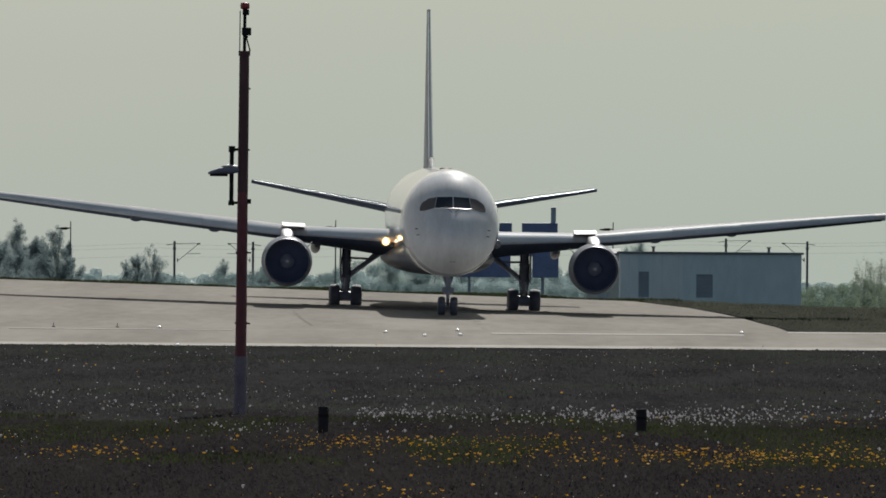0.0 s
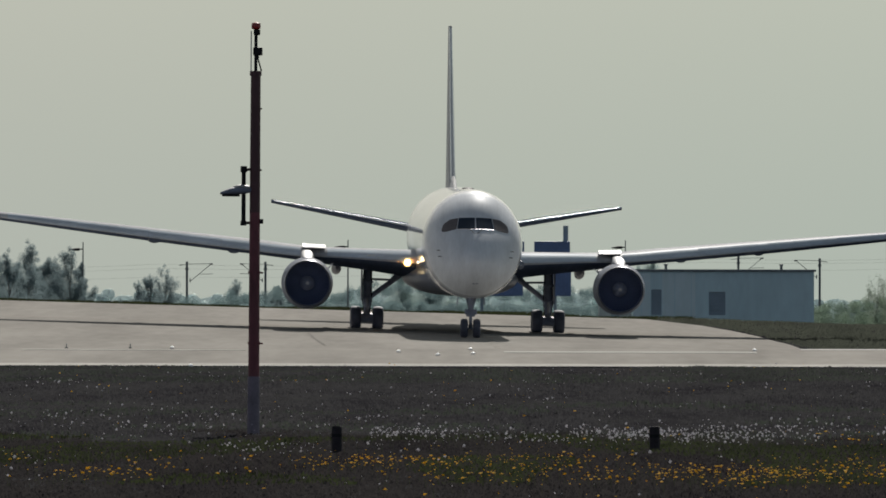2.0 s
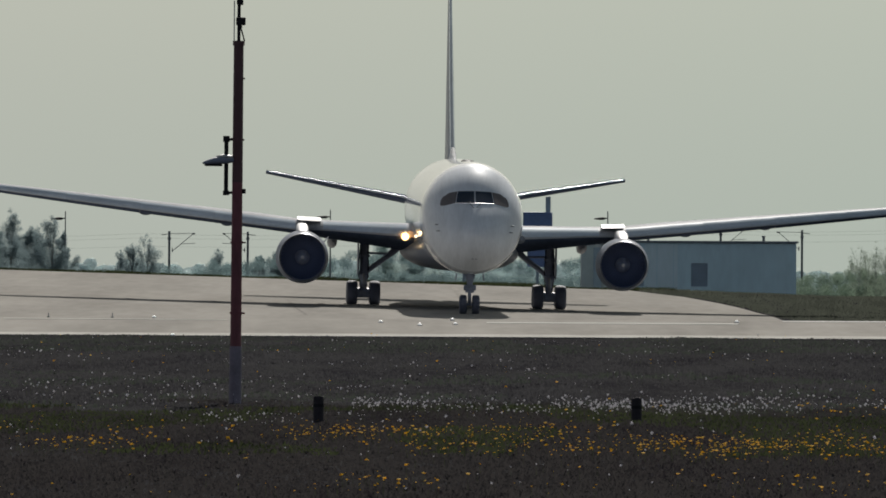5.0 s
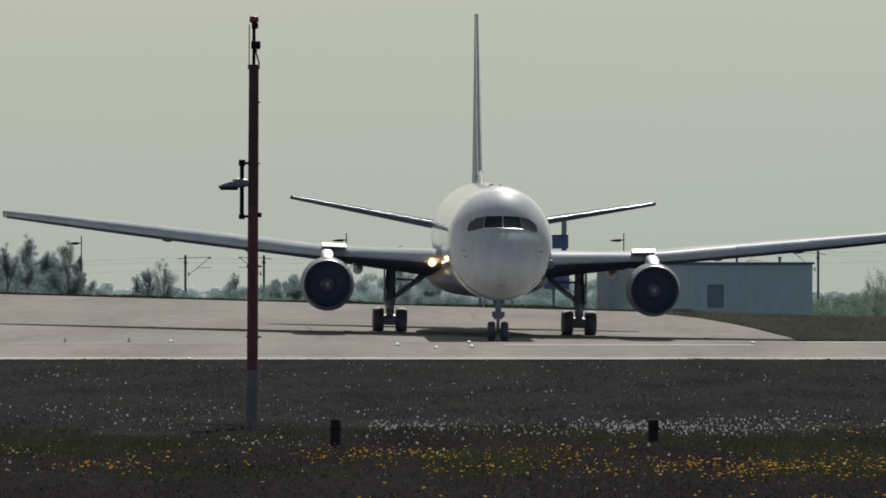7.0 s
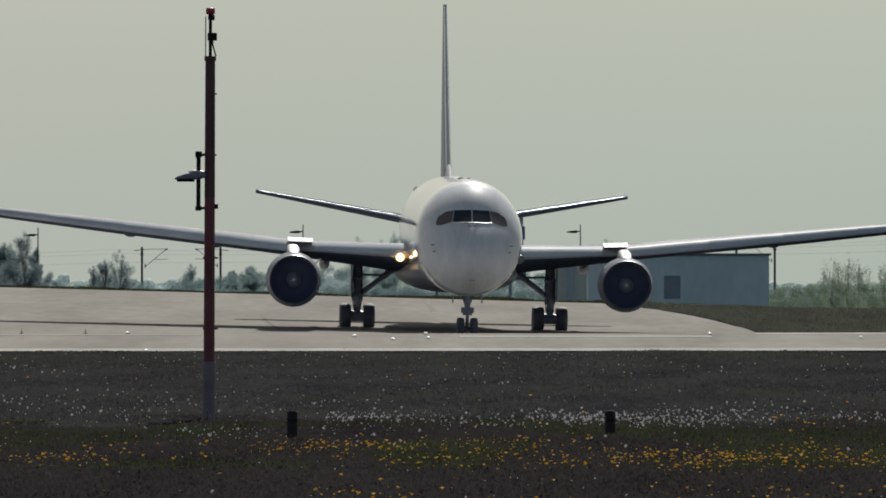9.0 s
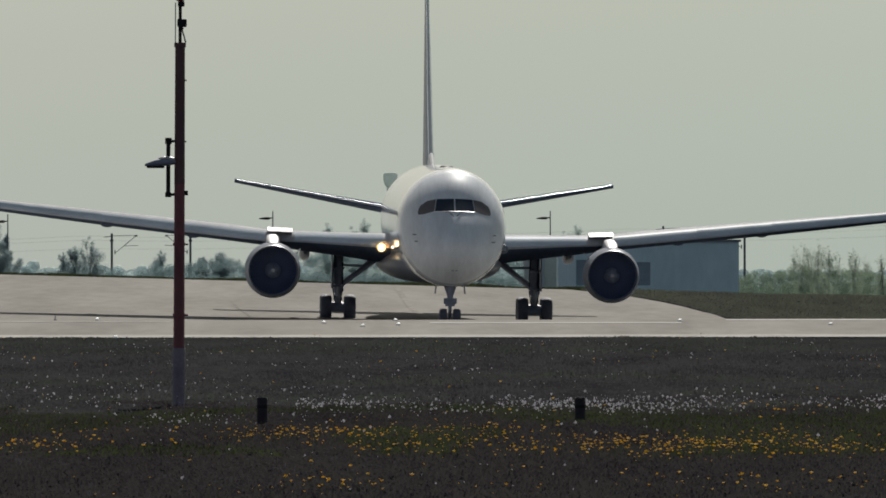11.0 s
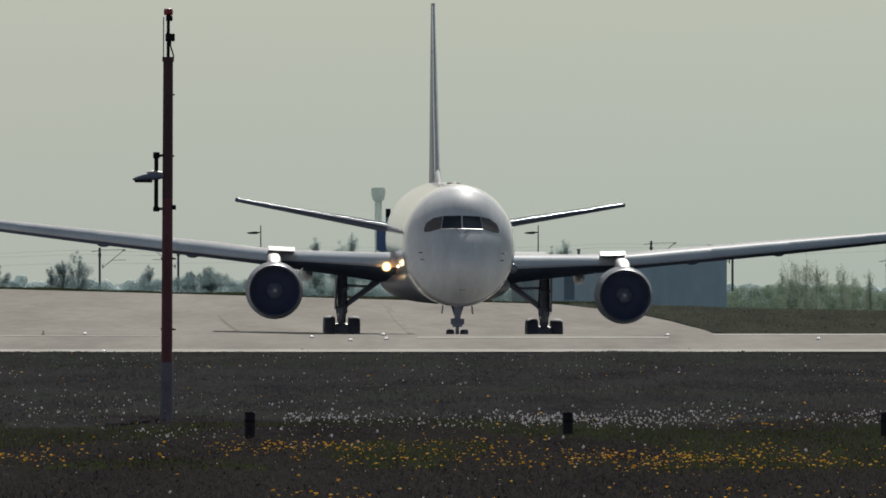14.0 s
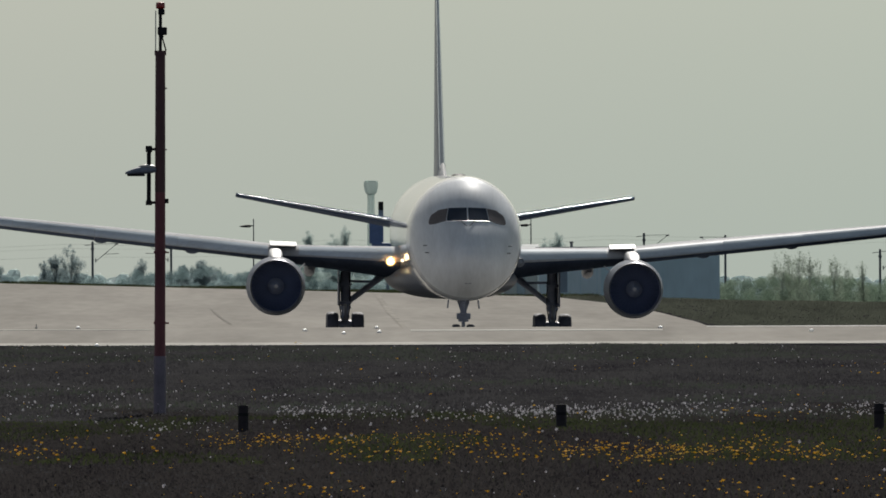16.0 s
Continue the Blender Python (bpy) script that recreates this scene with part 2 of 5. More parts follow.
def box(bm, x0, x1, y0, y1, z0, z1, bevel=0.0):
    t = bmesh.new()
    bmesh.ops.create_cube(t, size=1, matrix=Matrix.Translation(((x0 + x1) / 2, (y0 + y1) / 2, (z0 + z1) / 2)) @ Matrix.Diagonal((x1 - x0, y1 - y0, z1 - z0, 1)))
    if bevel:
        bmesh.ops.bevel(t, geom=t.edges[:], offset=bevel, segments=2, affect="EDGES", profile=0.5)
    merge(bm, t)
    return bm


def merge(bm, t):
    me = bpy.data.meshes.new("tmp")
    t.to_mesh(me)
    t.free()
    bm.from_mesh(me)
    bpy.data.meshes.remove(me)


def loft(bm, rings, close=True, caps=True):
    """Skins rings of equal length."""
    rows = [[bm.verts.new(p) for p in ring] for ring in rings]
    k = len(rows[0])
    for a, b in zip(rows, rows[1:]):
        for i in range(k if close else k - 1):
            j = (i + 1) % k
            bm.faces.new((a[i], a[j], b[j], b[i]))
    if caps:
        bm.faces.new(rows[0][::-1])
        bm.faces.new(rows[-1])
    bmesh.ops.recalc_face_normals(bm, faces=bm.faces[:])
    return bm


def rod(bm, a, b, r0, r1=None, n=10):
    """A round bar from a to b."""
    a, b = Vector(a), Vector(b)
    r1 = r0 if r1 is None else r1
    q = (b - a).to_track_quat("Z", "Y")
    t = bmesh.new()
    loft(t, [[p + q @ Vector((r * math.cos(i * math.tau / n), r * math.sin(i * math.tau / n), 0)) for i in range(n)] for p, r in ((a, r0), (b, r1))])
    merge(bm, t)
    return bm


def turned(bm, profile, axis="Y", n=32, caps=False, at=(0, 0, 0)):
    """Turns a profile of (along, radius) round an axis."""
    rings = []
    for s, r in profile:
        ring = []
        for i in range(n):
            c, d = r * math.cos(i * math.tau / n), r * math.sin(i * math.tau / n)
            p = {"Y": (c, s, d), "X": (s, c, d), "Z": (c, d, s)}[axis]
            ring.append(Vector(p) + Vector(at))
        rings.append(ring)
    t = bmesh.new()
    loft(t, rings, caps=caps)
    merge(bm, t)
    return bm


def empty(name, m, label, category, group="", kind=""):
    ob = new(name)
    ob.matrix_world = m
    return tagged(ob, label, category, group, kind)


# ---------------------------------------------------------------- ground


def lerp(x, pts):
    return float(np.interp(x, [p[0] for p in pts], [p[1] for p in pts]))


PROFILE = ((-5000, 0), (470, 0.0), (475, 0.0), (503, 0.53), (507, 0.50), (530, -0.62), (537, -0.56), (560, -0.28), (577, -0.05), (593, 0.18), (610, 0.39), (626, 0.56), (649, 0.90), (690, 1.44), (700, 1.40), (760, -0.2), (1000, -1.0), (2000, -8.0), (5000, -8.0))
LEAN = ((507, 0.0), (532, 0.014), (600, 0.019), (649, 0.024), (690, 0.0275), (720, 0.022), (760, 0.0))


def ground_z(x, y):
    return lerp(y, PROFILE) - lerp(y, LEAN) * max(-70.0, min(60.0, x - 3.0))


def sheet(name, xs, ys, lift, mat, label, category, bumpy=0.0):
    verts = [(x, y, ground_z(x, y) + lift + (bumpy * noise.noise(Vector((x * 0.2, y * 0.05, 0))) if bumpy and y < 460 else 0.0)) for y in ys for x in xs]
    k = len(xs)
    faces = [(j * k + i, j * k + i + 1, (j + 1) * k + i + 1, (j + 1) * k + i) for j in range(len(ys) - 1) for i in range(k - 1)]
    me = bpy.data.meshes.new(name)
    me.from_pydata(verts, [], faces)
    return tagged(link(name, me, mat, smooth=30), label, category, kind="structure")


def steps(a, b, d):
    return [a + (b - a) * i / max(1, round((b - a) / d)) for i in range(max(1, round((b - a) / d)) + 1)]


sheet("ground", [-4900, -2000, -800, -300, -150] + steps(-100, 100, 4) + [150, 300, 800, 2000, 4900],
      [-4900, -1000, -200, 0, 80] + steps(150, 470, 4) + steps(475, 503, 3.5) + steps(507, 690, 3) + steps(694, 800, 4) + steps(830, 1200, 40) + [1400, 1700, 2000, 3000, 4900], 0.0, "soil", "dark rough meadow ground with sparse soil patches", "ground", 0.05)


def right_edge(y):
    return lerp(y, ((507, 17.4), (597, 17.4), (619, 17.1), (640, 16.2), (656, 15.2), (672, 13.9), (690, 11.2)))


def pavement(name, ys, left, right, lift, mat, label, category):
    verts, faces, k = [], [], 41
    for y in ys:
        r = right(y)
        for i in range(k):
            x = left + (r - left) * (1 - (1 - i / (k - 1)) ** 2)
            verts.append((x, y, ground_z(x, y) + lift))
    for j in range(len(ys) - 1):
        for i in range(k - 1):
            faces.append((j * k + i, j * k + i + 1, (j + 1) * k + i + 1, (j + 1) * k + i))
    # turned-down kerb along both long edges
    for row in (0, len(ys) - 1):
        b = len(verts)
        for i in range(k):
            x, y, z = verts[row * k + i]
            verts.append((x, y, z - 0.12))
        for i in range(k - 1):
            faces.append((row * k + i, row * k + i + 1, b + i + 1, b + i))
    me = bpy.data.meshes.new(name)
    me.from_pydata(verts, [], faces)
    return tagged(link(name, me, mat, smooth=30), label, category, kind="structure")


pavement("taxiway", steps(507, 690, 3), -130, right_edge, 0.03, "concrete", "wide pale grey concrete taxiway with a curved edge", "taxiway")
pavement("crossing_taxiway", steps(474, 507, 1.5), -130, lambda y: 130, 0.03, "concrete", "pale grey concrete taxiway crossing in front of the meadow", "taxiway")
pavement("taxiway_shoulder", [474, 476, 478.5], -130, lambda y: 130, 0.05, "shoulder", "pale concrete shoulder strip along the meadow edge", "pavement")
pavement("taxi_line", [496.4, 497.4, 498.4], 2.4, lambda y: 12.5, 0.045, "line", "worn white painted line on the taxiway", "road marking")
pavement("edge_line", [501.9, 503], 14.4, lambda y: 130, 0.045, "edgeline", "worn white painted edge line on the taxiway", "road marking")
pavement("taxi_line", [499.5, 500.6], -17.0, lambda y: -8.0, 0.045, "shoulder", "faint worn pale line on the taxiway", "road marking")


def strip(name, pts, width, mat, label, category):
    """A thin painted or tarred strip along points of the plan."""
    verts, faces = [], []
    for (xa, ya), (xb, yb) in zip(pts, pts[1:]):
        for k in range(16):
            u = k / 16
            verts += [(xa + (xb - xa) * u + d, ya + (yb - ya) * u, ground_z(xa + (xb - xa) * u + d, ya + (yb - ya) * u) + 0.045) for d in (-width / 2, width / 2)]
    for k in range(len(verts) // 2 - 1):
        faces.append((2 * k, 2 * k + 1, 2 * k + 3, 2 * k + 2))
    me = bpy.data.meshes.new(name)
    me.from_pydata(verts, [], faces)
    return tagged(link(name, me, mat), label, category, kind="structure")


strip("guide_line", ((1.5, 680), (1.9, 635), (2.55, 585), (3.3, 535)), 0.3, "yellowline", "faded yellow taxi guide line", "road marking")
strip("pavement_crack", ((-7.0, 628), (-6.4, 606), (-5.6, 585)), 0.14, "crack", "dark tarred crack across the concrete", "crack")

# ---------------------------------------------------------------- airliner
# in its own space: x to its left wing, y aft, z up; the nose wheels touch the ground at the origin
NOSE = -7.0
TOP = ((0, 3.95), (0.15, 4.27), (0.5, 4.56), (1.0, 4.90), (1.6, 5.25), (2.2, 5.59), (2.8, 5.95), (3.2, 6.24), (3.7, 6.54), (4.3, 6.82), (5.0, 7.04), (5.8, 7.20), (7.0, 7.31), (8.5, 7.345), (10.0, 7.35), (36.0, 7.35), (44, 7.25), (50, 7.0), (54.9, 6.65))
LOW = ((0, 3.85), (0.15, 3.42), (0.5, 3.02), (1.0, 2.70), (2.0, 2.36), (3.5, 2.09), (5.5, 1.95), (8.0, 1.92), (33.0, 1.92), (38, 2.4), (44, 3.7), (50, 5.1), (54.9, 6.2))
WIDE = ((0, 0.05), (0.15, 0.50), (0.5, 0.95), (1.0, 1.36), (2.0, 1.86), (3.5, 2.25), (5.5, 2.44), (8.0, 2.515), (36.0, 2.515), (42, 2.15), (48, 1.3), (54.9, 0.25))
NOSE_STEPS = [0, 0.04, 0.15, 0.3, 0.5, 0.75, 1.0, 1.3, 1.6, 1.9, 2.2, 2.5, 2.8, 3.1, 3.4, 3.7, 4.0, 4.3, 4.65, 5.0, 5.4, 5.8, 6.4, 7, 8.0, 10, 13, 18, 24, 30, 33, 36, 38, 40, 42, 44, 46, 48, 50, 52, 54.9]


def smooth_at(d, pts):
    """A monotone smooth curve through the points."""
    xs = [p[0] for p in pts]
    i = min(max(int(np.searchsorted(xs, d, side="right")) - 1, 0), len(pts) - 2)
    slope = [(pts[k + 1][1] - pts[k][1]) / (pts[k + 1][0] - pts[k][0]) for k in range(len(pts) - 1)]

    def tangent(k):
        if k <= 0 or k >= len(pts) - 1:
            return slope[0] if k <= 0 else slope[-1]
        a, b = slope[k - 1], slope[k]
        return 0.0 if a * b <= 0 else 2 * a * b / (a + b)
    h = xs[i + 1] - xs[i]
    u = (d - xs[i]) / h
    return ((2 * u ** 3 - 3 * u ** 2 + 1) * pts[i][1] + (u ** 3 - 2 * u ** 2 + u) * h * tangent(i)
            + (3 * u ** 2 - 2 * u ** 3) * pts[i + 1][1] + (u ** 3 - u ** 2) * h * tangent(i + 1))


def hull(d):
    t, l, w = smooth_at(d, TOP), smooth_at(d, LOW), smooth_at(d, WIDE)
    return (t + l) / 2, (t - l) / 2, w


def hull_depth(x, z):
    """How far aft of the nose tip the skin lies at x, z, seen from ahead."""
    lo, hi = 0.0, 9.0
    for _ in range(40):
        d = (lo + hi) / 2
        c, h, w = hull(d)
        if (x / max(w, 1e-3)) ** 2 + ((z - c) / max(h, 1e-3)) ** 2 > 1:
            lo = d
        else:
            hi = d
    return hi


def airfoil(x, y, z, chord, thick, n=26, lift=0.0, droop=0.0):
    """Points of a wing section round its chord, from the trailing edge over the top to the front and back below."""
    ring = []
    for i in range(2 * n):
        u = i / n
        s = 0.5 * (1 + math.cos(math.pi * min(u, 2 - u) if u <= 1 else math.pi * (2 - u)))
        t = 5 * thick * chord * (0.2969 * math.sqrt(s) - 0.126 * s - 0.3516 * s ** 2 + 0.2843 * s ** 3 - 0.1036 * s ** 4)
        camber = 0.012 * chord * 4 * s * (1 - s) - droop * chord * (1 - s) ** 4
        ring.append((x, y + s * chord, z + camber + (t if u <= 1 else -t) - lift * s * chord))
    return ring


def wing_at(x):
    """Leading edge y, z, chord and thickness of the wing at span x."""
    y = lerp(x, ((0, 11.6), (2.4, 13.0), (7.9, 16.7), (23.8, 27.6)))
    z = lerp(x, ((0, 3.80), (2.4, 3.84), (7.9, 3.98), (16, 4.70), (23.8, 5.43)))
    c = lerp(x, ((0, 12.2), (2.4, 10.6), (7.9, 7.2), (23.8, 2.4)))
    t = lerp(x, ((0, 0.13), (2.4, 0.125), (7.9, 0.105), (16, 0.138), (23.8, 0.168)))
    return y, z, c, t


def inner(x):
    """1 on the inner wing, fading to 0 outside the engine."""
    return min(1.0, max(0.0, (9.0 - x) / 2.5))


def wing_ring(side, x):
    y, z, c, t = wing_at(x)
    f = inner(x)
    return airfoil(side * x, y, z - 0.014 * c * f, c, t, lift=0.05 + 0.06 * max(0.0, 1 - x / 9), droop=0.032 - 0.024 * f)


def make_wheel(name, r, w, parent, hub):
    bm = bmesh.new()
    h = w / 2
    turned(bm, [(-h * 0.55, r * 0.52), (-h * 0.9, r * 0.62), (-h, r * 0.78), (-h * 0.86, r * 0.93), (-h * 0.5, r * 0.99), (-h * 0.28, r), (-h * 0.26, r * 0.985), (-h * 0.22, r), (h * 0.22, r), (h * 0.26, r * 0.985), (h * 0.28, r), (h * 0.5, r * 0.99), (h * 0.86, r * 0.93), (h, r * 0.78), (h * 0.9, r * 0.62), (h * 0.55, r * 0.52)], "X", 30, caps=True)
    wheel = part(name, bm, "rubber", parent, "black rubber aircraft tyre", 40)
    bm = bmesh.new()
    turned(bm, [(-h * 0.75, r * 0.12), (-h * 0.7, r * 0.36), (-h * 0.58, r * 0.53), (h * 0.58, r * 0.53), (h * 0.7, r * 0.36), (h * 0.75, r * 0.12)], "X", 20, caps=True)
    for i in range(6):
        a = i * math.tau / 6
        rod(bm, (-h * 0.76, r * 0.3 * math.cos(a), r * 0.3 * math.sin(a)), (h * 0.76, r * 0.3 * math.cos(a), r * 0.3 * math.sin(a)), r * 0.05, n=6)
    part("rim", bm, "gearlight", wheel, "grey metal wheel rim", 35)
    wheel.location = hub
    return wheel


def make_airliner():
    jet = empty("airliner", pose(0, 600, 0), "white twin-engined wide-body airliner taxiing with one landing light lit", "airliner")
    # fuselage
    bm = bmesh.new()
    rings = []
    for d in NOSE_STEPS:
        c, h, w = hull(d)
        rings.append([(w * math.cos(a), NOSE + d, c + h * math.sin(a)) for a in [i * math.tau / 64 for i in range(64)]])
    loft(bm, rings)
    fus = part("fuselage", bm, "white", jet, "glossy white painted fuselage with slight dirt streaks", 60)
    # cockpit panes
    for s in (-1, 1):
        for k, quad in enumerate((((0.03, 5.44), (0.90, 5.42), (0.80, 5.95), (0.03, 5.98)), ((0.94, 5.41), (1.72, 5.17), (1.50, 5.80), (0.84, 5.94)))):
            bm = bmesh.new()
            n = 9
            grid = []
            for j in range(n):
                for i in range(n):
                    u, v = i / (n - 1), j / (n - 1)
                    a = Vector(quad[0]).lerp(Vector(quad[1]), u)
                    b = Vector(quad[3]).lerp(Vector(quad[2]), u)
                    p = a.lerp(b, v)
                    if k:
                        # rounded outer corners
                        p.x -= 0.10 * max(0.0, u - 0.6) / 0.4 * (abs(v - 0.5) * 2) ** 3
                        p.y += 0.07 * max(0.0, u - 0.6) / 0.4 * (1 if v < 0.5 else -1) * (abs(v - 0.5) * 2) ** 2
                    grid.append(bm.verts.new((s * p.x, NOSE + hull_depth(p.x, p.y) - 0.02, p.y + 0.008)))
            for j in range(n - 1):
                for i in range(n - 1):
                    bm.faces.new((grid[j * n + i], grid[j * n + i + 1], grid[(j + 1) * n + i + 1], grid[(j + 1) * n + i]))
            bmesh.ops.recalc_face_normals(bm, faces=bm.faces[:])
            bmesh.ops.solidify(bm, geom=bm.faces[:], thickness=0.015)
            part("cockpit_window", bm, "sideglass" if k else "glass", fus, "brownish side cockpit window pane" if k else "dark cockpit window pane", 40)
    # wipers, probes and the seam of the radome
    for s in (-1, 1):
        bm = bmesh.new()
        pts = [(s * (0.06 + 0.30 * u), 5.20 + 0.28 * u) for u in (0, 0.5, 1)]
        path = [(x, NOSE + hull_depth(abs(x), z) - 0.05, z) for x, z in pts]
        for a, b in zip(path, path[1:]):
            rod(bm, a, b, 0.011, n=6)
        part("wiper", bm, "black", fus, "thin black windscreen wiper")
        # bar added to draw the bright highlight line below the panes
        bm = bmesh.new()
        path = [(s * x, NOSE + hull_depth(x, z) - 0.015, z) for x, z in [(0.01 + 0.9 * u, 5.415 - 0.022 * u) for u in (0, 0.25, 0.5, 0.75, 1)]]
        for a, b in zip(path, path[1:]):
            rod(bm, a, b, 0.021, n=8)
        part("sill_highlight_bar", bm, "sill", fus, "bright metal bar added for the highlight under the windscreen", 40)
        for z in (4.35, 4.05):
            bm = bmesh.new()
            x = 1.75 if z > 4.2 else 1.68
            y = NOSE + hull_depth(x, z)
            rod(bm, (s * (x - 0.05), y, z), (s * (x + 0.14), y - 0.05, z), 0.025, n=6)
            rod(bm, (s * (x + 0.14), y - 0.05, z), (s * (x + 0.14), y - 0.35, z), 0.02, 0.01, n=6)
            part("pitot_probe", bm, "steel", fus, "small metal air data probe")
    bm = bmesh.new()
    c, h, w = hull(1.32)
    c2, h2, w2 = hull(1.345)
    loft(bm, [[(ww * 1.0012 * math.cos(a), NOSE + d, cc + hh * 1.0012 * math.sin(a)) for a in [i * math.tau / 64 for i in range(64)]] for d, cc, hh, ww in ((1.32, c, h, w), (1.345, c2, h2, w2))], caps=False)
    part("radome_seam", bm, "white", fus, "fine grey seam round the radome")
    bm = bmesh.new()
    for dx in (-0.14, 0.02):
        d = hull_depth(abs(dx + 0.06), 2.76)
        box(bm, dx, dx + 0.12, NOSE + d - 0.015, NOSE + d + 0.05, 2.735, 2.775, 0.008)
    part("radome_latch", bm, "gear", fus, "small dark latch under the radome")
    # aerials on the roof
    for y, x, hgt in ((4.0, 0.3, 0.05), (9.5, 0.0, 0.10)):
        bm = bmesh.new()
        t = [(0.03, 0.0), (0.03, 0.45), (-0.03, 0.45), (-0.03, 0.0)]
        loft(bm, [[(x + a, y + b, 7.26) for a, b in t], [(x + a * 0.5, y + 0.18 + b * 0.5, 7.30 + hgt) for a, b in t]])
        part("blade_aerial", bm, "steel", fus, "small blade aerial")
    bm = bmesh.new()
    loft(bm, [[(0.32 * s * math.cos(a), 8.0 + i * 0.28, 7.33 + 0.10 * s * math.sin(a)) for a in [k * math.tau / 14 for k in range(14)]] for i, s in enumerate((0.2, 0.7, 1.0, 1.0, 0.8, 0.3))])
    part("beacon_fairing", bm, "black", fus, "dark anti-collision beacon and aerial fairing", 40)
    # wing-body fairing
    bm = bmesh.new()
    rings = []
    for y, w, lo in ((9.5, 1.2, 2.0), (11.5, 2.2, 1.93), (13.5, 2.7, 1.88), (17, 2.9, 1.85), (22, 2.9, 1.85), (26, 2.6, 1.88), (29, 2.0, 1.93), (31, 1.0, 2.0)):
        hi = 3.7
        rings.append([(w * math.copysign(abs(math.cos(a)) ** 0.8, math.cos(a)), y, (lo + hi) / 2 + (hi - lo) / 2 * math.sin(a)) for a in [i * math.tau / 36 for i in range(36)]])
    loft(bm, rings)
    part("belly_fairing", bm, "belly", fus, "grey wing-to-body fairing, darkened for the shade under the fuselage", 50)
    # tail
    bm = bmesh.new()
    rings = []
    for u in [i / 8 for i in range(9)]:
        z = 6.9 + u * (15.85 - 6.9)
        y = 34.6 + u * 9.8 + (-1.6 * (1 - u / 0.12) if u < 0.12 else 0)
        c = 10.2 - u * 6.6 + (1.6 * (1 - u / 0.12) if u < 0.12 else 0)
        ring = airfoil(0, y, 0, c, 0.050 + 0.002 * u, n=9)
        rings.append([(p[2] - 0.012 * c * 4 * ((p[1] - y) / c) * (1 - (p[1] - y) / c), p[1], z) for p in ring])
    loft(bm, rings)
    fin = part("tail_fin", bm, "finpaint", jet, "tall light grey tail fin with metal leading edge", 50)
    bm = bmesh.new()
    rings = []
    for u in (0.02, 0.5, 0.98):
        z = 6.9 + u * (15.85 - 6.9)
        y = 34.6 + u * 9.8 - 0.03 + (-1.6 * (1 - u / 0.12) if u < 0.12 else 0)
        r = 0.15 - 0.07 * u
        rings.append([(r * 0.9 * math.cos(a), y + 0.04 - 0.16 * math.sin(a) * 0.9, z + 0.1 * math.sin(a)) for a in [k * math.tau / 12 for k in range(12)]])
    loft(bm, rings)
    part("fin_leading_edge", bm, "metal", fin, "bare metal leading edge", 40)
    bm = bmesh.new()
    loft(bm, [[(w * math.cos(a), y, 7.2 + h * max(0.0, math.sin(a))) for a in [k * math.pi / 8 for k in range(9)]] for y, w, h in ((30.5, 0.05, 0.12), (31.5, 0.12, 0.3), (32.8, 0.17, 0.55), (33.6, 0.19, 0.72))])
    part("dorsal_fillet", bm, "cover", fin, "white dorsal fillet at the fin foot", 40)
    for s in (-1, 1):
        bm = bmesh.new()
        rings = []
        for u in [i / 6 for i in range(7)]:
            rings.append(airfoil(s * (0.6 + u * 8.71), 38.9 + u * 5.9, 4.97 + u * 1.40, 6.2 - u * 4.0, 0.075 + 0.01 * u, lift=0.06, droop=0.02))
        loft(bm, rings)
        stab = part("stabiliser", bm, "under", jet, "horizontal tailplane coloured dark for its shade, with bright leading edge", 50)
        bm = bmesh.new()
        rings = []
        for u in (0.05, 0.5, 0.985):
            y, z, r = 38.9 + u * 5.9, 4.97 + u * 1.40, 0.07 - 0.03 * u
            rings.append([(s * (0.6 + u * 8.71), y + 0.10 - r * 1.2 * math.cos(a), z + 0.012 + r * math.sin(a)) for a in [k * math.tau / 12 for k in range(12)]])
        loft(bm, rings)
        part("stabiliser_leading_edge", bm, "metal", stab, "bare metal leading edge", 40)
    # wings
    for s in (-1, 1):
        bm = bmesh.new()
        loft(bm, [wing_ring(s, x) for x in (0.6, 2.4, 4, 6, 7.9, 10, 12.5, 15, 18, 21, 23.3, 23.8)])
        wing = part("wing", bm, "wing", jet, "long swept grey wing with upward slant", 50)
        # slats: skins over the front of the wing, one for each segment
        for x0, x1 in ((2.75, 6.85), (8.2, 12.2), (12.212, 15.9), (15.912, 19.6), (19.612, 23.2)):
            bm = bmesh.new()
            rings = []
            for u in (0, 0.25, 0.5, 0.75, 1):
                x = x0 + (x1 - x0) * u
                y, z, c, t = wing_at(x)
                ring = wing_ring(s, x)
                # a skin proud of the wing's nose, from its rear lip on the top round to the lip below
                nose = [p for p in ring if p[1] < y + (0.105 if p[2] > z - (0.032 - 0.010 * inner(x)) * c else 0.002 if x1 < 8 else 0.012) * c]
                mid = Vector((0, y + 0.07 * c, z - 0.006 * c))
                out = []
                for p in nose:
                    way = (Vector((0, p[1], p[2])) - mid).normalized()
                    out.append((s * x, p[1] + way.y * 0.03, p[2] + way.z * 0.03))
                out += [(s * x, p[1] + 0.02, p[2] + (0.02 if p[2] < mid.z else -0.02)) for p in (nose[-1], nose[0])]
                rings.append(out)
            loft(bm, rings)
            part("slat", bm, "slat", wing, "dull metal leading edge slat", 50)
        # skins of the underside, their dark colour standing for shade below the wing
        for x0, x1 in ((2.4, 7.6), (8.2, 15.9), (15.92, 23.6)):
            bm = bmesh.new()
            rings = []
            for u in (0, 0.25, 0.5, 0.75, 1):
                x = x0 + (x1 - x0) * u
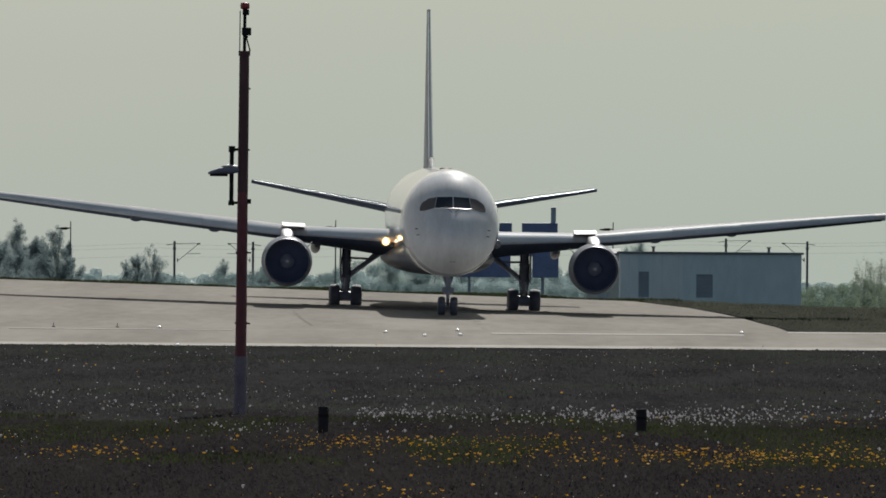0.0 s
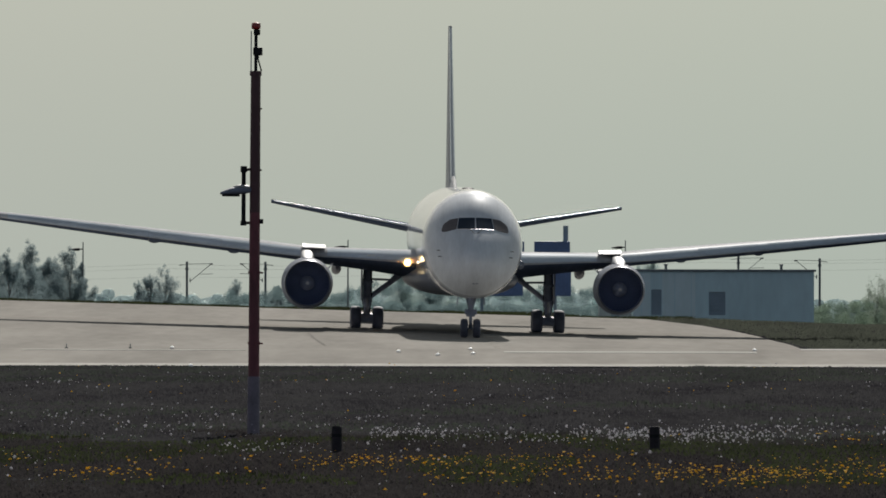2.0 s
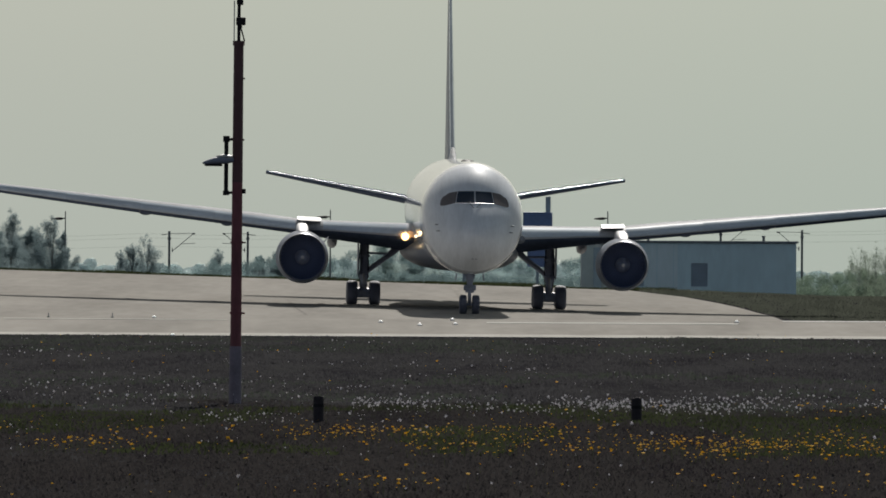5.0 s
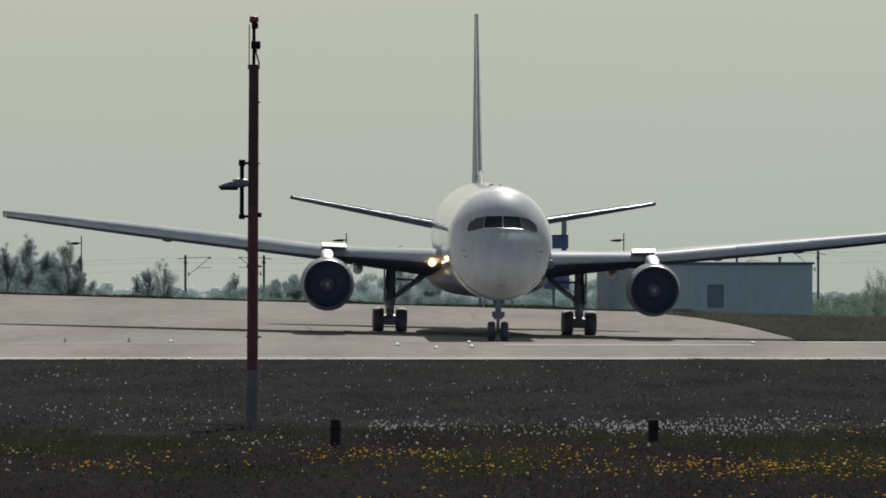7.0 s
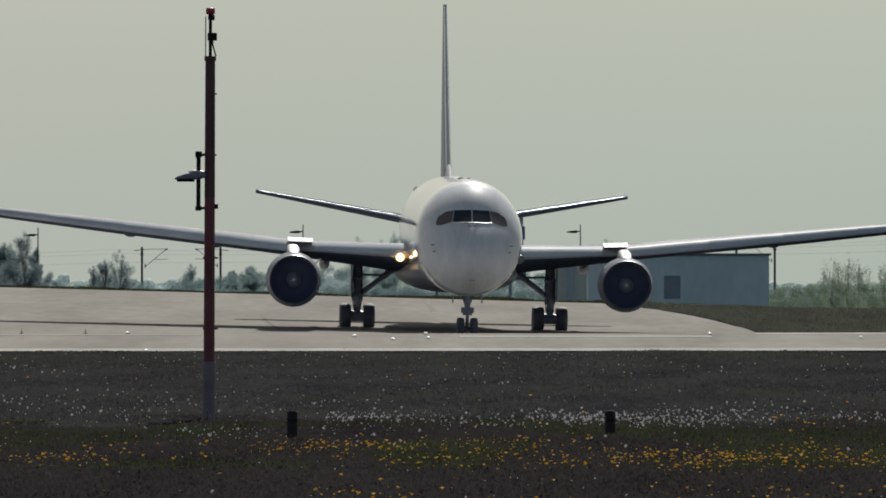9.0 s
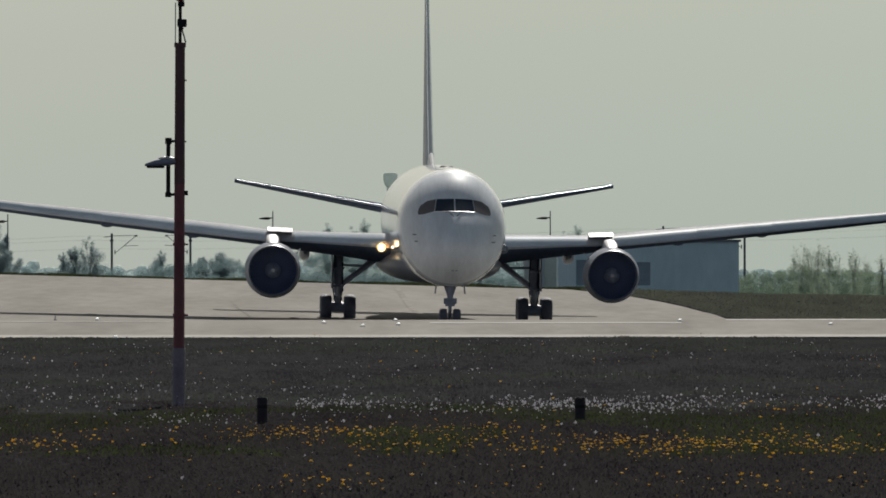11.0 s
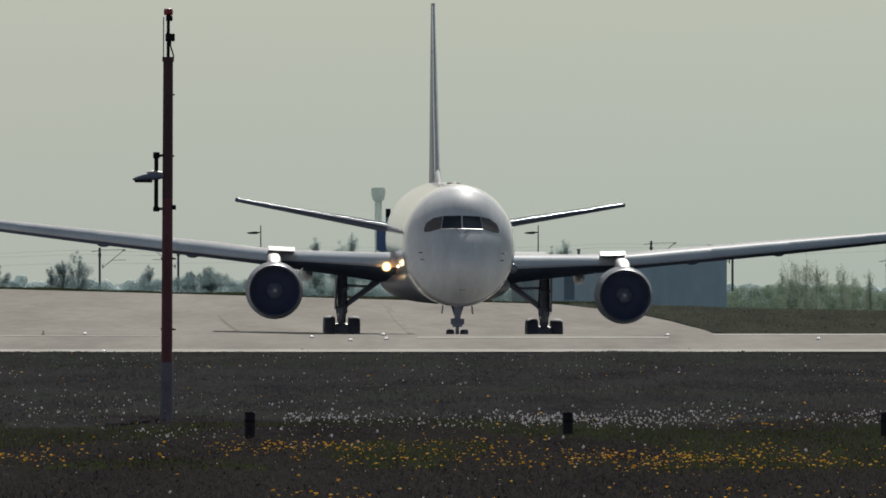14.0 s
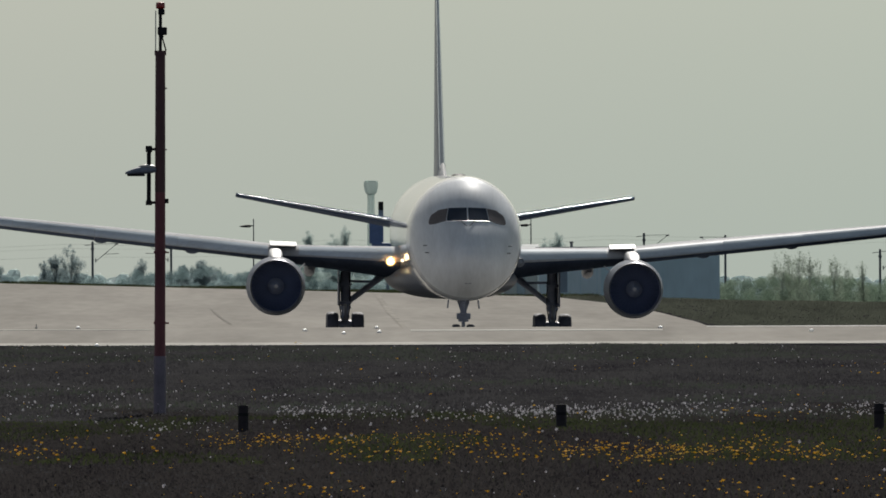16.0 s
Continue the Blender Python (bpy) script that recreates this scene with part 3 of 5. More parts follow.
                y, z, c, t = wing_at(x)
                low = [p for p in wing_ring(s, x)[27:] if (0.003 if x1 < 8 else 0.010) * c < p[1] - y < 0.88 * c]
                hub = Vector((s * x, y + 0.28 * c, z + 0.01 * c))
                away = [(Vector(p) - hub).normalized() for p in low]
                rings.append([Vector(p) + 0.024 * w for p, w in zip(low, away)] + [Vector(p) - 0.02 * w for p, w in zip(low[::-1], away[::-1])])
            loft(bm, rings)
            part("underside_shade", bm, "under", wing, "wing underside skin, coloured dark for shade", 50)
        # flap track fairings
        for x, ln in ((11.5, 3.6), (15.6, 3.2)):
            y, z, c, t = wing_at(x)
            bm = bmesh.new()
            rings = []
            for u, r in ((0, 0.03), (0.1, 0.10), (0.3, 0.16), (0.55, 0.18), (0.8, 0.13), (0.95, 0.05), (1, 0.02)):
                rings.append([(s * x + 1.9 * r * math.cos(a), y + c * 0.52 + u * ln, z - 0.05 - 0.10 * u - 0.05 * c + r * math.sin(a)) for a in [k * math.tau / 14 for k in range(14)]])
            loft(bm, rings)
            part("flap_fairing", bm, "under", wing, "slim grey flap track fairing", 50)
        bm = bmesh.new()
        rings = []
        for u, r in ((0, 0.10), (0.06, 0.22), (0.35, 0.27), (0.6, 0.27), (0.85, 0.17), (1, 0.03)):
            rings.append([(s * 6.25 + 0.9 * r * math.cos(a), 20.6 + u * 4.6, 3.18 - 0.16 * u + 1.25 * r * math.copysign(abs(math.sin(a)) ** 0.7, math.sin(a))) for a in [k * math.tau / 16 for k in range(16)]])
        loft(bm, rings)
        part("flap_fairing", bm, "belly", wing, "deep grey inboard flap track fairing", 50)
        # wing-root landing light
        y = wing_at(3.05)[0]
        bm = bmesh.new()
        turned(bm, [(-0.08, 0.01), (-0.07, 0.10), (-0.03, 0.14), (0.08, 0.14)], "Y", 20, caps=True, at=(s * 2.85, y - 0.75, 3.537))
        part("landing_light", bm, "lamp" if s < 0 else "lip", wing, "glaring lit landing light" if s < 0 else "unlit landing light glass", 40)
        # rim glows on the lit side to imitate the orange glare fringe
        bm = bmesh.new()
        turned(bm, [(-0.03, 0.145), (-0.05, 0.18), (-0.03, 0.21), (0.3, 0.22), (0.3, 0.15)], "Y", 20, at=(s * 2.85, y - 0.75, 3.537))
        part("lamp_rim", bm, "lampglow" if s < 0 else "lip", wing, "glowing rim added for the lamp's orange glare" if s < 0 else "metal reflector rim", 40)
        # glowing disc added for the landing light's glint beside the fuselage
        if s < 0:
            bm = bmesh.new()
            turned(bm, [(-0.05, 0.01), (-0.04, 0.045), (0.0, 0.065), (0.06, 0.065)], "Y", 16, caps=True, at=(s * 2.42, y - 4.2, 3.6))
            part("side_glint", bm, "sideglint", wing, "small glowing disc added for the landing light's glint", 40)
        # engine
        ex, ey, ez = s * 7.9, 11.3, 2.40
        eng = new("engine")
        eng.parent = jet
        eng.location = (ex, ey, ez)
        tagged(eng, "round turbofan engine hanging ahead of the wing")
        bm = bmesh.new()
        turned(bm, [(0.16, 1.185), (0.45, 1.235), (0.9, 1.275), (1.6, 1.30), (2.6, 1.30), (3.6, 1.24), (4.4, 1.12), (4.9, 1.02), (4.9, 0.98), (4.2, 1.0), (3.0, 1.05)], "Y", 56)
        part("cowling", bm, "cowl", eng, "grey painted engine cowling", 50)
        bm = bmesh.new()
        turned(bm, [(0.30, 1.095), (0.16, 1.10), (0.07, 1.115), (0.015, 1.138), (0.0, 1.153), (0.02, 1.168), (0.08, 1.18), (0.17, 1.19)], "Y", 56)
        part("inlet_lip", bm, "lip", eng, "polished metal inlet lip", 60)
        bm = bmesh.new()
        turned(bm, [(0.29, 1.097), (0.6, 1.09), (1.0, 1.10), (1.45, 1.13), (1.5, 0.3)], "Y", 56)
        part("inlet_duct", bm, "duct", eng, "dark inlet duct", 50)
        disc = new("fan")
        disc.parent = eng
        tagged(disc, "ring of dark fan blades")
        bm = bmesh.new()
        pts = []
        for r, tw, y0 in ((0.36, 0.06, 1.15), (0.7, 0.075, 1.13), (1.09, 0.088, 1.12)):
            for side2 in (-1, 1):
                pts.append(bm.verts.new((r, y0 + 0.10 + side2 * 0.09 * (0.5 + r * 0.5), side2 * tw)))
        for k in (0, 2):
            bm.faces.new((pts[k], pts[k + 1], pts[k + 3], pts[k + 2]))
        blade = part("fan_blade", bm, "fan", disc)
        for k in range(1, 34):
            twin = new("fan_blade", blade.data)
            twin.parent, twin.rotation_euler = disc, (0, k * math.tau / 34, 0)
        bm = bmesh.new()
        turned(bm, [(0.62, 0.01), (0.66, 0.07), (0.8, 0.18), (1.0, 0.30), (1.2, 0.37)], "Y", 28, caps=True)
        part("spinner", bm, "gear", eng, "grey spinner cone", 50)
        bm = bmesh.new()
        turned(bm, [(0.60, 0.01), (0.605, 0.05), (0.645, 0.085), (0.66, 0.08)], "Y", 16, caps=True)
        part("spinner_tip", bm, "gearlight", eng, "small white spinner tip", 50)
        bm = bmesh.new()
        turned(bm, [(3.0, 0.8), (4.9, 0.72), (6.0, 0.48), (6.0, 0.40), (5.0, 0.40)], "Y", 32)
        turned(bm, [(5.0, 0.38), (6.2, 0.3), (7.0, 0.04)], "Y", 24, caps=True)
        part("exhaust", bm, "gear", eng, "dark metal exhaust nozzle", 50)
        # pylon, with the bright cover where slats leave a gap
        bm = bmesh.new()
        rings = []
        for y, z0, z1, w in ((0.9, 1.2, 1.29, 0.2), (1.5, 1.15, 1.40, 0.26), (2.4, 1.1, 1.54, 0.30), (3.6, 1.05, 1.62, 0.30), (5.4, 1.0, 1.66, 0.28), (7.5, 0.75, 1.55, 0.24), (9.5, 0.7, 1.3, 0.1)):
            rings.append([(w * math.copysign(abs(math.cos(a)) ** 0.6, math.cos(a)), y, (z0 + z1) / 2 + (z1 - z0) / 2 * math.copysign(abs(math.sin(a)) ** 0.6, math.sin(a))) for a in [k * math.tau / 20 for k in range(20)]])
        loft(bm, rings)
        part("pylon", bm, "cover", eng, "white engine pylon", 50)
        bm = bmesh.new()
        rings = []
        for x in (6.95, 7.2, 7.6, 7.9, 8.12):
            yy, zz = wing_at(x)[:2]
            rings.append([(s * x, yy + dy, zz + dz) for dy, dz in ((-0.55, 0.18), (-0.57, 0.20), (-0.5, 0.22), (0.2, 0.33), (0.7, 0.37), (1.0, 0.30), (0.9, 0.18))])
        loft(bm, rings)
        part("pylon_cover", bm, "cover", wing, "white cover over the engine pylon", 50)
        # nacelle strake
        bm = bmesh.new()
        loft(bm, [[(-s * 1.02, 1.3, 0.78), (-s * 1.06, 1.3, 0.74), (-s * 1.02, 2.7, 0.78)], [(-s * 1.28, 2.1, 1.02), (-s * 1.30, 2.1, 1.0), (-s * 1.28, 2.7, 1.02)]])
        part("strake", bm, "wing", eng, "small grey strake on the cowling")
    # main gear
    wheels = []
    for s in (-1, 1):
        leg = new("main_gear")
        leg.parent = jet
        leg.location = (s * 4.65, 22.0, -0.03)
        tagged(leg, "main landing gear with a four-wheel bogie")
        bm = bmesh.new()
        rod(bm, (0, 0, 0.62), (0, 0, 1.6), 0.16, n=16)
        rod(bm, (0, 0, 1.3), (-s * 0.02, 0.1, 3.48), 0.20, 0.25, n=18)
        rod(bm, (0, 0, 1.35), (0, 0, 1.5), 0.27, n=18)
        part("strut", bm, "gear", leg, "thick grey oleo strut", 40)
        bm = bmesh.new()
        rod(bm, (-s * 0.1, 0.0, 1.65), (-s * 2.2, 0.2, 3.22), 0.13, n=12)
        part("side_brace", bm, "gear", leg, "slanting side brace", 40)
        bm = bmesh.new()
        rod(bm, (-s * 0.1, 0.0, 2.6), (-s * 1.25, 0.1, 2.57), 0.06, n=10)
        rod(bm, (-s * 1.1, 0.1, 2.5), (-s * 1.75, 0.2, 3.17), 0.05, n=10)
        part("jury_strut", bm, "gear", leg, "thin jury strut", 40)
        bm = bmesh.new()
        rod(bm, (0, -0.75, 0.58), (0, 0.75, 0.58), 0.13, n=14)
        for y in (-0.72, 0.72):
            rod(bm, (-0.62, y, 0.60), (0.62, y, 0.60), 0.10, n=12)
            rod(bm, (-0.30, y, 0.60), (0.30, y, 0.60), 0.24, n=16)
        part("bogie_beam", bm, "gear", leg, "bogie beam with two axles", 40)
        bm = bmesh.new()
        for a, b in (((0, -0.25, 1.55), (0, -0.55, 1.1)), ((0, -0.55, 1.1), (0, -0.2, 0.72))):
            rod(bm, a, b, 0.07, n=8)
        box(bm, -0.10, 0.10, -0.62, -0.35, 0.60, 0.95, 0.02)
        part("torque_link", bm, "gearlight", leg, "pale torque link in front of the strut", 40)
        bm = bmesh.new()
        box(bm, s * 0.30 - 0.03, s * 0.30 + 0.03, -0.7, 0.8, 1.5, 3.38, 0.02)
        part("gear_door", bm, "gear", leg, "dark grey leg door")
        bm = bmesh.new()
        for dx, dy in ((-0.24, -0.10), (0.21, -0.16)):
            for a, b in (((dx * 0.6, dy, 0.85), (dx, dy, 1.45)), ((dx, dy, 1.45), (dx * 1.05, dy, 2.1)), ((dx * 1.05, dy, 2.1), (dx * 0.8, dy, 3.2))):
                rod(bm, a, b, 0.028, n=6)
        part("brake_hose", bm, "black", leg, "black brake hoses along the strut", 40)
        for z, r in ((1.62, 0.29), (2.45, 0.29), (1.0, 0.21)):
            bm = bmesh.new()
            turned(bm, [(z - 0.07, r - 0.05), (z - 0.05, r), (z + 0.05, r), (z + 0.07, r - 0.05)], "Z", 18, caps=True)
            part("collar", bm, "gear", leg, "clamp ring round the strut", 40)
        for x in (-0.57, 0.57):
            for y in (-0.72, 0.72):
                wheels.append((make_wheel("wheel", 0.60, 0.53, leg, (x, y, 0.60)), (x, y, 0.60), 0.60))
    # nose gear
    leg = new("nose_gear")
    leg.parent = jet
    tagged(leg, "nose landing gear with twin wheels")
    bm = bmesh.new()
    rod(bm, (0, 0, 0.45), (0, 0.0, 1.2), 0.08, n=14)
    rod(bm, (0, 0.0, 1.1), (0, 0.05, 2.3), 0.14, n=16)
    rod(bm, (0, 0, 1.05), (0, 0, 1.25), 0.22, n=16)
    rod(bm, (-0.3, 0, 0.47), (0.3, 0, 0.47), 0.06, n=10)
    part("strut", bm, "gear", leg, "grey nose gear strut", 40)
    bm = bmesh.new()
    rod(bm, (-0.02, 0.05, 1.35), (-0.30, 0.3, 2.2), 0.06, n=8)
    rod(bm, (0.02, 0.05, 1.35), (0.30, 0.3, 2.2), 0.06, n=8)
    rod(bm, (0, -0.12, 1.15), (0, -0.42, 0.85), 0.05, n=8)
    rod(bm, (0, -0.42, 0.85), (0, -0.1, 0.55), 0.05, n=8)
    part("drag_brace", bm, "gear", leg, "forked brace and torque link", 40)
    bm = bmesh.new()
    box(bm, -0.30, 0.30, -0.22, -0.06, 1.16, 1.42, 0.03)
    rod(bm, (-0.17, -0.25, 1.30), (-0.17, -0.2, 1.30), 0.09, n=12)
    rod(bm, (0.17, -0.25, 1.30), (0.17, -0.2, 1.30), 0.09, n=12)
    part("taxi_light", bm, "gear", leg, "unlit taxi light box")
    for s in (-1, 1):
        bm = bmesh.new()
        loft(bm, [[(s * 0.62, y, 1.98), (s * 0.66, y, 1.98), (s * 0.70, y, 1.62), (s * 0.66, y, 1.62)] for y in (-0.1, 0.9)])
        part("gear_door", bm, "gear", leg, "small grey nose gear door")
        wheels.append((make_wheel("wheel", 0.47, 0.36, leg, (s * 0.31, 0, 0.47)), (s * 0.31, 0, 0.47), 0.47))
    return jet, wheels


airliner, WHEELS = make_airliner()

# ---------------------------------------------------------------- meadow things


def make_mast():
    x, y = -4.05, 263.7
    mast = empty("lamp_mast", pose(x, y, ground_z(x, y), 0, 0.27, 0), "slender red and brown painted mast with a red top lamp", "mast")
    bm = bmesh.new()
    turned(bm, [(-0.1, 0.135), (1.2, 0.13), (1.22, 0.128)], "Z", 20, caps=True)
    part("foot", bm, "mastgrey", mast, "weathered grey mast foot", 40)
    bm = bmesh.new()
    turned(bm, [(1.22, 0.118), (4.7, 0.11)], "Z", 20, caps=True)
    for z in (1.9, 3.4):
        turned(bm, [(z, 0.135), (z + 0.05, 0.135)], "Z", 20, caps=True)
        rod(bm, (0.1, 0, z + 0.02), (0.19, 0, z + 0.02), 0.02, n=6)
    part("lower_tube", bm, "mastred", mast, "faded red lower tube", 40)
    bm = bmesh.new()
    turned(bm, [(4.7, 0.112), (7.66, 0.104)], "Z", 20, caps=True)
    turned(bm, [(7.6, 0.125), (7.70, 0.125)], "Z", 20, caps=True)
    for z in (5.6, 6.9):
        rod(bm, (0.09, 0, z), (0.14, 0, z), 0.02, n=6)
    part("upper_tube", bm, "mastdark", mast, "dark brown upper tube", 40)
    # top rod with fittings
    bm = bmesh.new()
    rod(bm, (0.0, 0, 7.68), (0.0, 0, 8.5), 0.035, n=10)
    rod(bm, (0.12, 0, 7.7), (0.04, 0, 7.98), 0.018, n=6)
    box(bm, -0.06, 0.14, -0.08, 0.08, 8.03, 8.2, 0.02)
    rod(bm, (0.02, 0, 7.98), (0.02, 0, 8.05), 0.06, 0.03, n=10)
    box(bm, -0.05, 0.09, -0.07, 0.07, 8.46, 8.58, 0.02)
    part("top_rod", bm, "black", mast, "black rod with junction box", 40)
    bm = bmesh.new()
    rod(bm, (-0.1, 0, 7.6), (-0.1, 0, 8.55), 0.012, n=8)
    part("lightning_rod", bm, "gearlight", mast, "thin pale rod", 40)
    bm = bmesh.new()
    turned(bm, [(8.58, 0.05), (8.60, 0.095), (8.66, 0.10), (8.72, 0.09), (8.735, 0.03)], "Z", 16, caps=True)
    part("obstruction_lamp", bm, "redglass", mast, "red glass obstruction lamp", 40)
    # bracket and hooded lamp
    bm = bmesh.new()
    rod(bm, (-0.24, 0, 4.42), (-0.24, 0, 5.68), 0.045, n=12)
    rod(bm, (-0.26, 0, 5.60), (0.0, 0, 5.62), 0.03, n=8)
    rod(bm, (-0.26, 0, 4.47), (0.16, 0, 4.5), 0.03, n=8)
    turned(bm, [(5.55, 0.07), (5.68, 0.07)], "Z", 12, caps=True, at=(-0.24, 0, 0))
    turned(bm, [(4.42, 0.065), (4.52, 0.065)], "Z", 12, caps=True, at=(-0.24, 0, 0))
    rod(bm, (0.13, 0, 4.46), (0.13, 0, 4.56), 0.05, n=8)
    part("bracket", bm, "black", mast, "black tubular bracket", 40)
    bm = bmesh.new()
    rings = []
    for u, w, lo, hi in ((0, 0.03, 5.08, 5.12), (0.08, 0.12, 5.07, 5.15), (0.35, 0.2, 5.07, 5.22), (0.65, 0.17, 5.08, 5.27), (0.85, 0.12, 5.10, 5.24), (1, 0.08, 5.12, 5.22)):
        xx = -0.74 + 0.66 * u
        rings.append([(xx, w * math.cos(a), (lo + hi) / 2 + (hi - lo) / 2 * math.copysign(abs(math.sin(a)) ** 0.7, math.sin(a))) for a in [k * math.tau / 18 for k in range(18)]])
    loft(bm, rings)
    hood = part("lamp_hood", bm, "gear", mast, "flat dark street lamp hood", 50)
    # pale cap added to stand for the light on the hood's top
    bm = bmesh.new()
    loft(bm, [[(xx, w * math.cos(a), 5.215 + lift + 0.05 * math.sin(a)) for a in [k * math.tau / 14 for k in range(14)]] for xx, w, lift in ((-0.46, 0.05, -0.01), (-0.40, 0.15, 0.01), (-0.28, 0.17, 0.03), (-0.16, 0.13, 0.01), (-0.09, 0.06, -0.01))])
    part("hood_highlight", bm, "hood", hood, "pale cap added for the bright top of the hood", 50)
    bm = bmesh.new()
    box(bm, -0.70, -0.32, -0.13, 0.13, 5.035, 5.08, 0.02)
    part("lamp_glass", bm, "black", hood, "dark lamp glass")
    return mast


make_mast()


def make_post(x, y):
    post = empty("marker_post", pose(x, y, ground_z(x, y), 0, random.uniform(-1, 1), random.uniform(0, 90)), "short dark wooden marker post standing in the grass", "post", "row of marker posts")
    bm = bmesh.new()
    turned(bm, [(-0.1, 0.1), (0.2, 0.1), (0.44, 0.098), (0.498, 0.098), (0.505, 0.09)], "Z", 14, caps=True)
    part("shaft", bm, "post", post, smooth=40)
    bm = bmesh.new()
    turned(bm, [(0.30, 0.104), (0.36, 0.104)], "Z", 14, caps=True)
    part("band", bm, "black", post, "thin black band", 40)
    return post


for k in range(3):
    make_post(-2.03 + 6.0 * k, 234.5)

# ---------------------------------------------------------------- background


def leaf_cloud(rng, centres, count, size, squash=1.0):
    """Small leaf faces scattered in blobs (x, y, z, radius)."""
    w = np.array([c[3] ** 2 for c in centres])
    pick = rng.choice(len(centres), count, p=w / w.sum())
    d = rng.normal(size=(count, 3))
    d *= (0.86 * rng.uniform(0, 1, count) ** 0.45 / np.linalg.norm(d, axis=1))[:, None]
    rad = rng.uniform(0.8, 1.12, count)
    c = np.array(centres)[pick]
    p = c[:, :3] + d * (rad * c[:, 3])[:, None] * np.array((1, 1, squash))
    a, b = rng.normal(size=(count, 3)), rng.normal(size=(count, 3))
    s = size * rng.uniform(0.6, 1.4, count)
    a *= (s / np.linalg.norm(a, axis=1))[:, None]
    b *= (0.7 * s / np.linalg.norm(b, axis=1))[:, None]
    verts = np.stack((p - a * 0.5, p + b, p + a * 0.5), axis=1).reshape(-1, 3).tolist()
    faces = np.arange(3 * count).reshape(-1, 3).tolist()
    return verts, faces


def make_tree(x, y, height, spread, seed, mat="leaf", leaves=1500, label="bushy green tree behind the taxiway", thin=1.0, size=0.17, stout=1.0):
    rng = np.random.default_rng(seed)
    base = ground_z(x, y)
    tree = empty("tree", pose(x, y, base), label, "tree", "trees behind the taxiway")
    bm = bmesh.new()
    rod(bm, (0, 0, -0.2), (0.1, 0, height * 0.55), 0.05 * height ** 0.8 * 0.6 * stout * min(1.0, spread) ** 2, 0.04 * stout * min(1.0, spread) ** 2, n=8)
    centres = []
    for k in range(34):
        u = 0.14 + 0.86 * rng.uniform()
        q = (u - 0.14) / 0.86
        a = rng.uniform(0, math.tau)
        reach = spread * (1.02 - q) ** 0.5 * min(1.0, 0.6 + 3 * q) * rng.uniform(0.15, 1.15)
        tip = (reach * math.cos(a), reach * math.sin(a), height * u * 0.93)
        rod(bm, (0.05, 0, height * u * 0.55), tip, 0.05 * stout * min(1.0, spread) ** 2, 0.01, n=5)
        centres.append((*tip, spread * rng.uniform(0.18, 0.42) * (1.1 - 0.65 * q) * thin))
        mid = [c * rng.uniform(0.5, 0.8) for c in tip[:2]] + [tip[2] - height * 0.07]
        centres.append((*mid, spread * rng.uniform(0.18, 0.36) * (1.1 - 0.6 * q) * thin))
    centres.append((0, 0, height * 0.97, spread * 0.10 * thin))
    part("trunk", bm, "bark", tree, "grey-brown trunk and limbs", 40)
    v, f = leaf_cloud(rng, centres, leaves, size, 1.1 if stout > 0.4 else 1.7)
    me = bpy.data.meshes.new("crown")
    me.from_pydata(v, [], f)
    link("crown", me, mat, tree, "loose crown of small leaves")
    return tree


def side_at(px, dist):
    """Sideways place at that distance to fit pixel column px of the camera's view (784 is straight ahead, focal length
    22000).
    """
    return (px - 784) * dist / 22000.0


def height_at(py, dist):
    """Height at that distance to fit pixel row py of the camera's view (490 is level with the eye)."""
    return 3.2 + (490 - py) * dist / 22000.0


TREES = ((-6, 975, 440, 1.6), (28, 1000, 452, 1.6), (64, 1000, 446, 1.7), (102, 1000, 458, 1.6), (12, 960, 428, 1.6), (46, 985, 413, 1.7), (84, 970, 444, 1.5), (120, 965, 425, 1.7), (142, 990, 452, 1.2), (288, 1000, 456, 1.1), (262, 990, 474, 1.1), (242, 1010, 485, 0.8), (415, 1050, 482, 1.1),
         (520, 1040, 486, 1.6), (490, 1060, 494, 1.2), (709, 1080, 433, 1.15), (774, 1090, 425, 1.2), (752, 1090, 438, 1.15), (1149, 1040, 438, 1.2), (1128, 1050, 447, 0.9))
for k, (px, d, py, sp) in enumerate(TREES):
    x = side_at(px, d)
    # trees from the sixteenth on take the leaf copy with more haze
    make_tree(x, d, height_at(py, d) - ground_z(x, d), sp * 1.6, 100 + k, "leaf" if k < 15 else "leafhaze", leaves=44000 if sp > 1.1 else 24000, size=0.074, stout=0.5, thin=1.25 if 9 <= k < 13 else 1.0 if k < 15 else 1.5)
SAPLINGS = ((1548, 930, 470, 0.55), (1562, 935, 478, 0.5), (1578, 930, 462, 0.6), (1596, 925, 474, 0.5), (1612, 935, 486, 0.6), (1640, 930, 478, 0.4), (1662, 940, 494, 0.5), (1535, 940, 490, 0.5), (1690, 935, 492, 0.5))
for k, (px, d, py, sp) in enumerate(SAPLINGS):
    x = side_at(px, d)
    make_tree(x, d, height_at(py, d) - ground_z(x, d), sp * 2.5, 300 + k, "leafyoung", 4200, "slender sapling with light feathery spring leaves", 1.2, 0.068, 0.12)


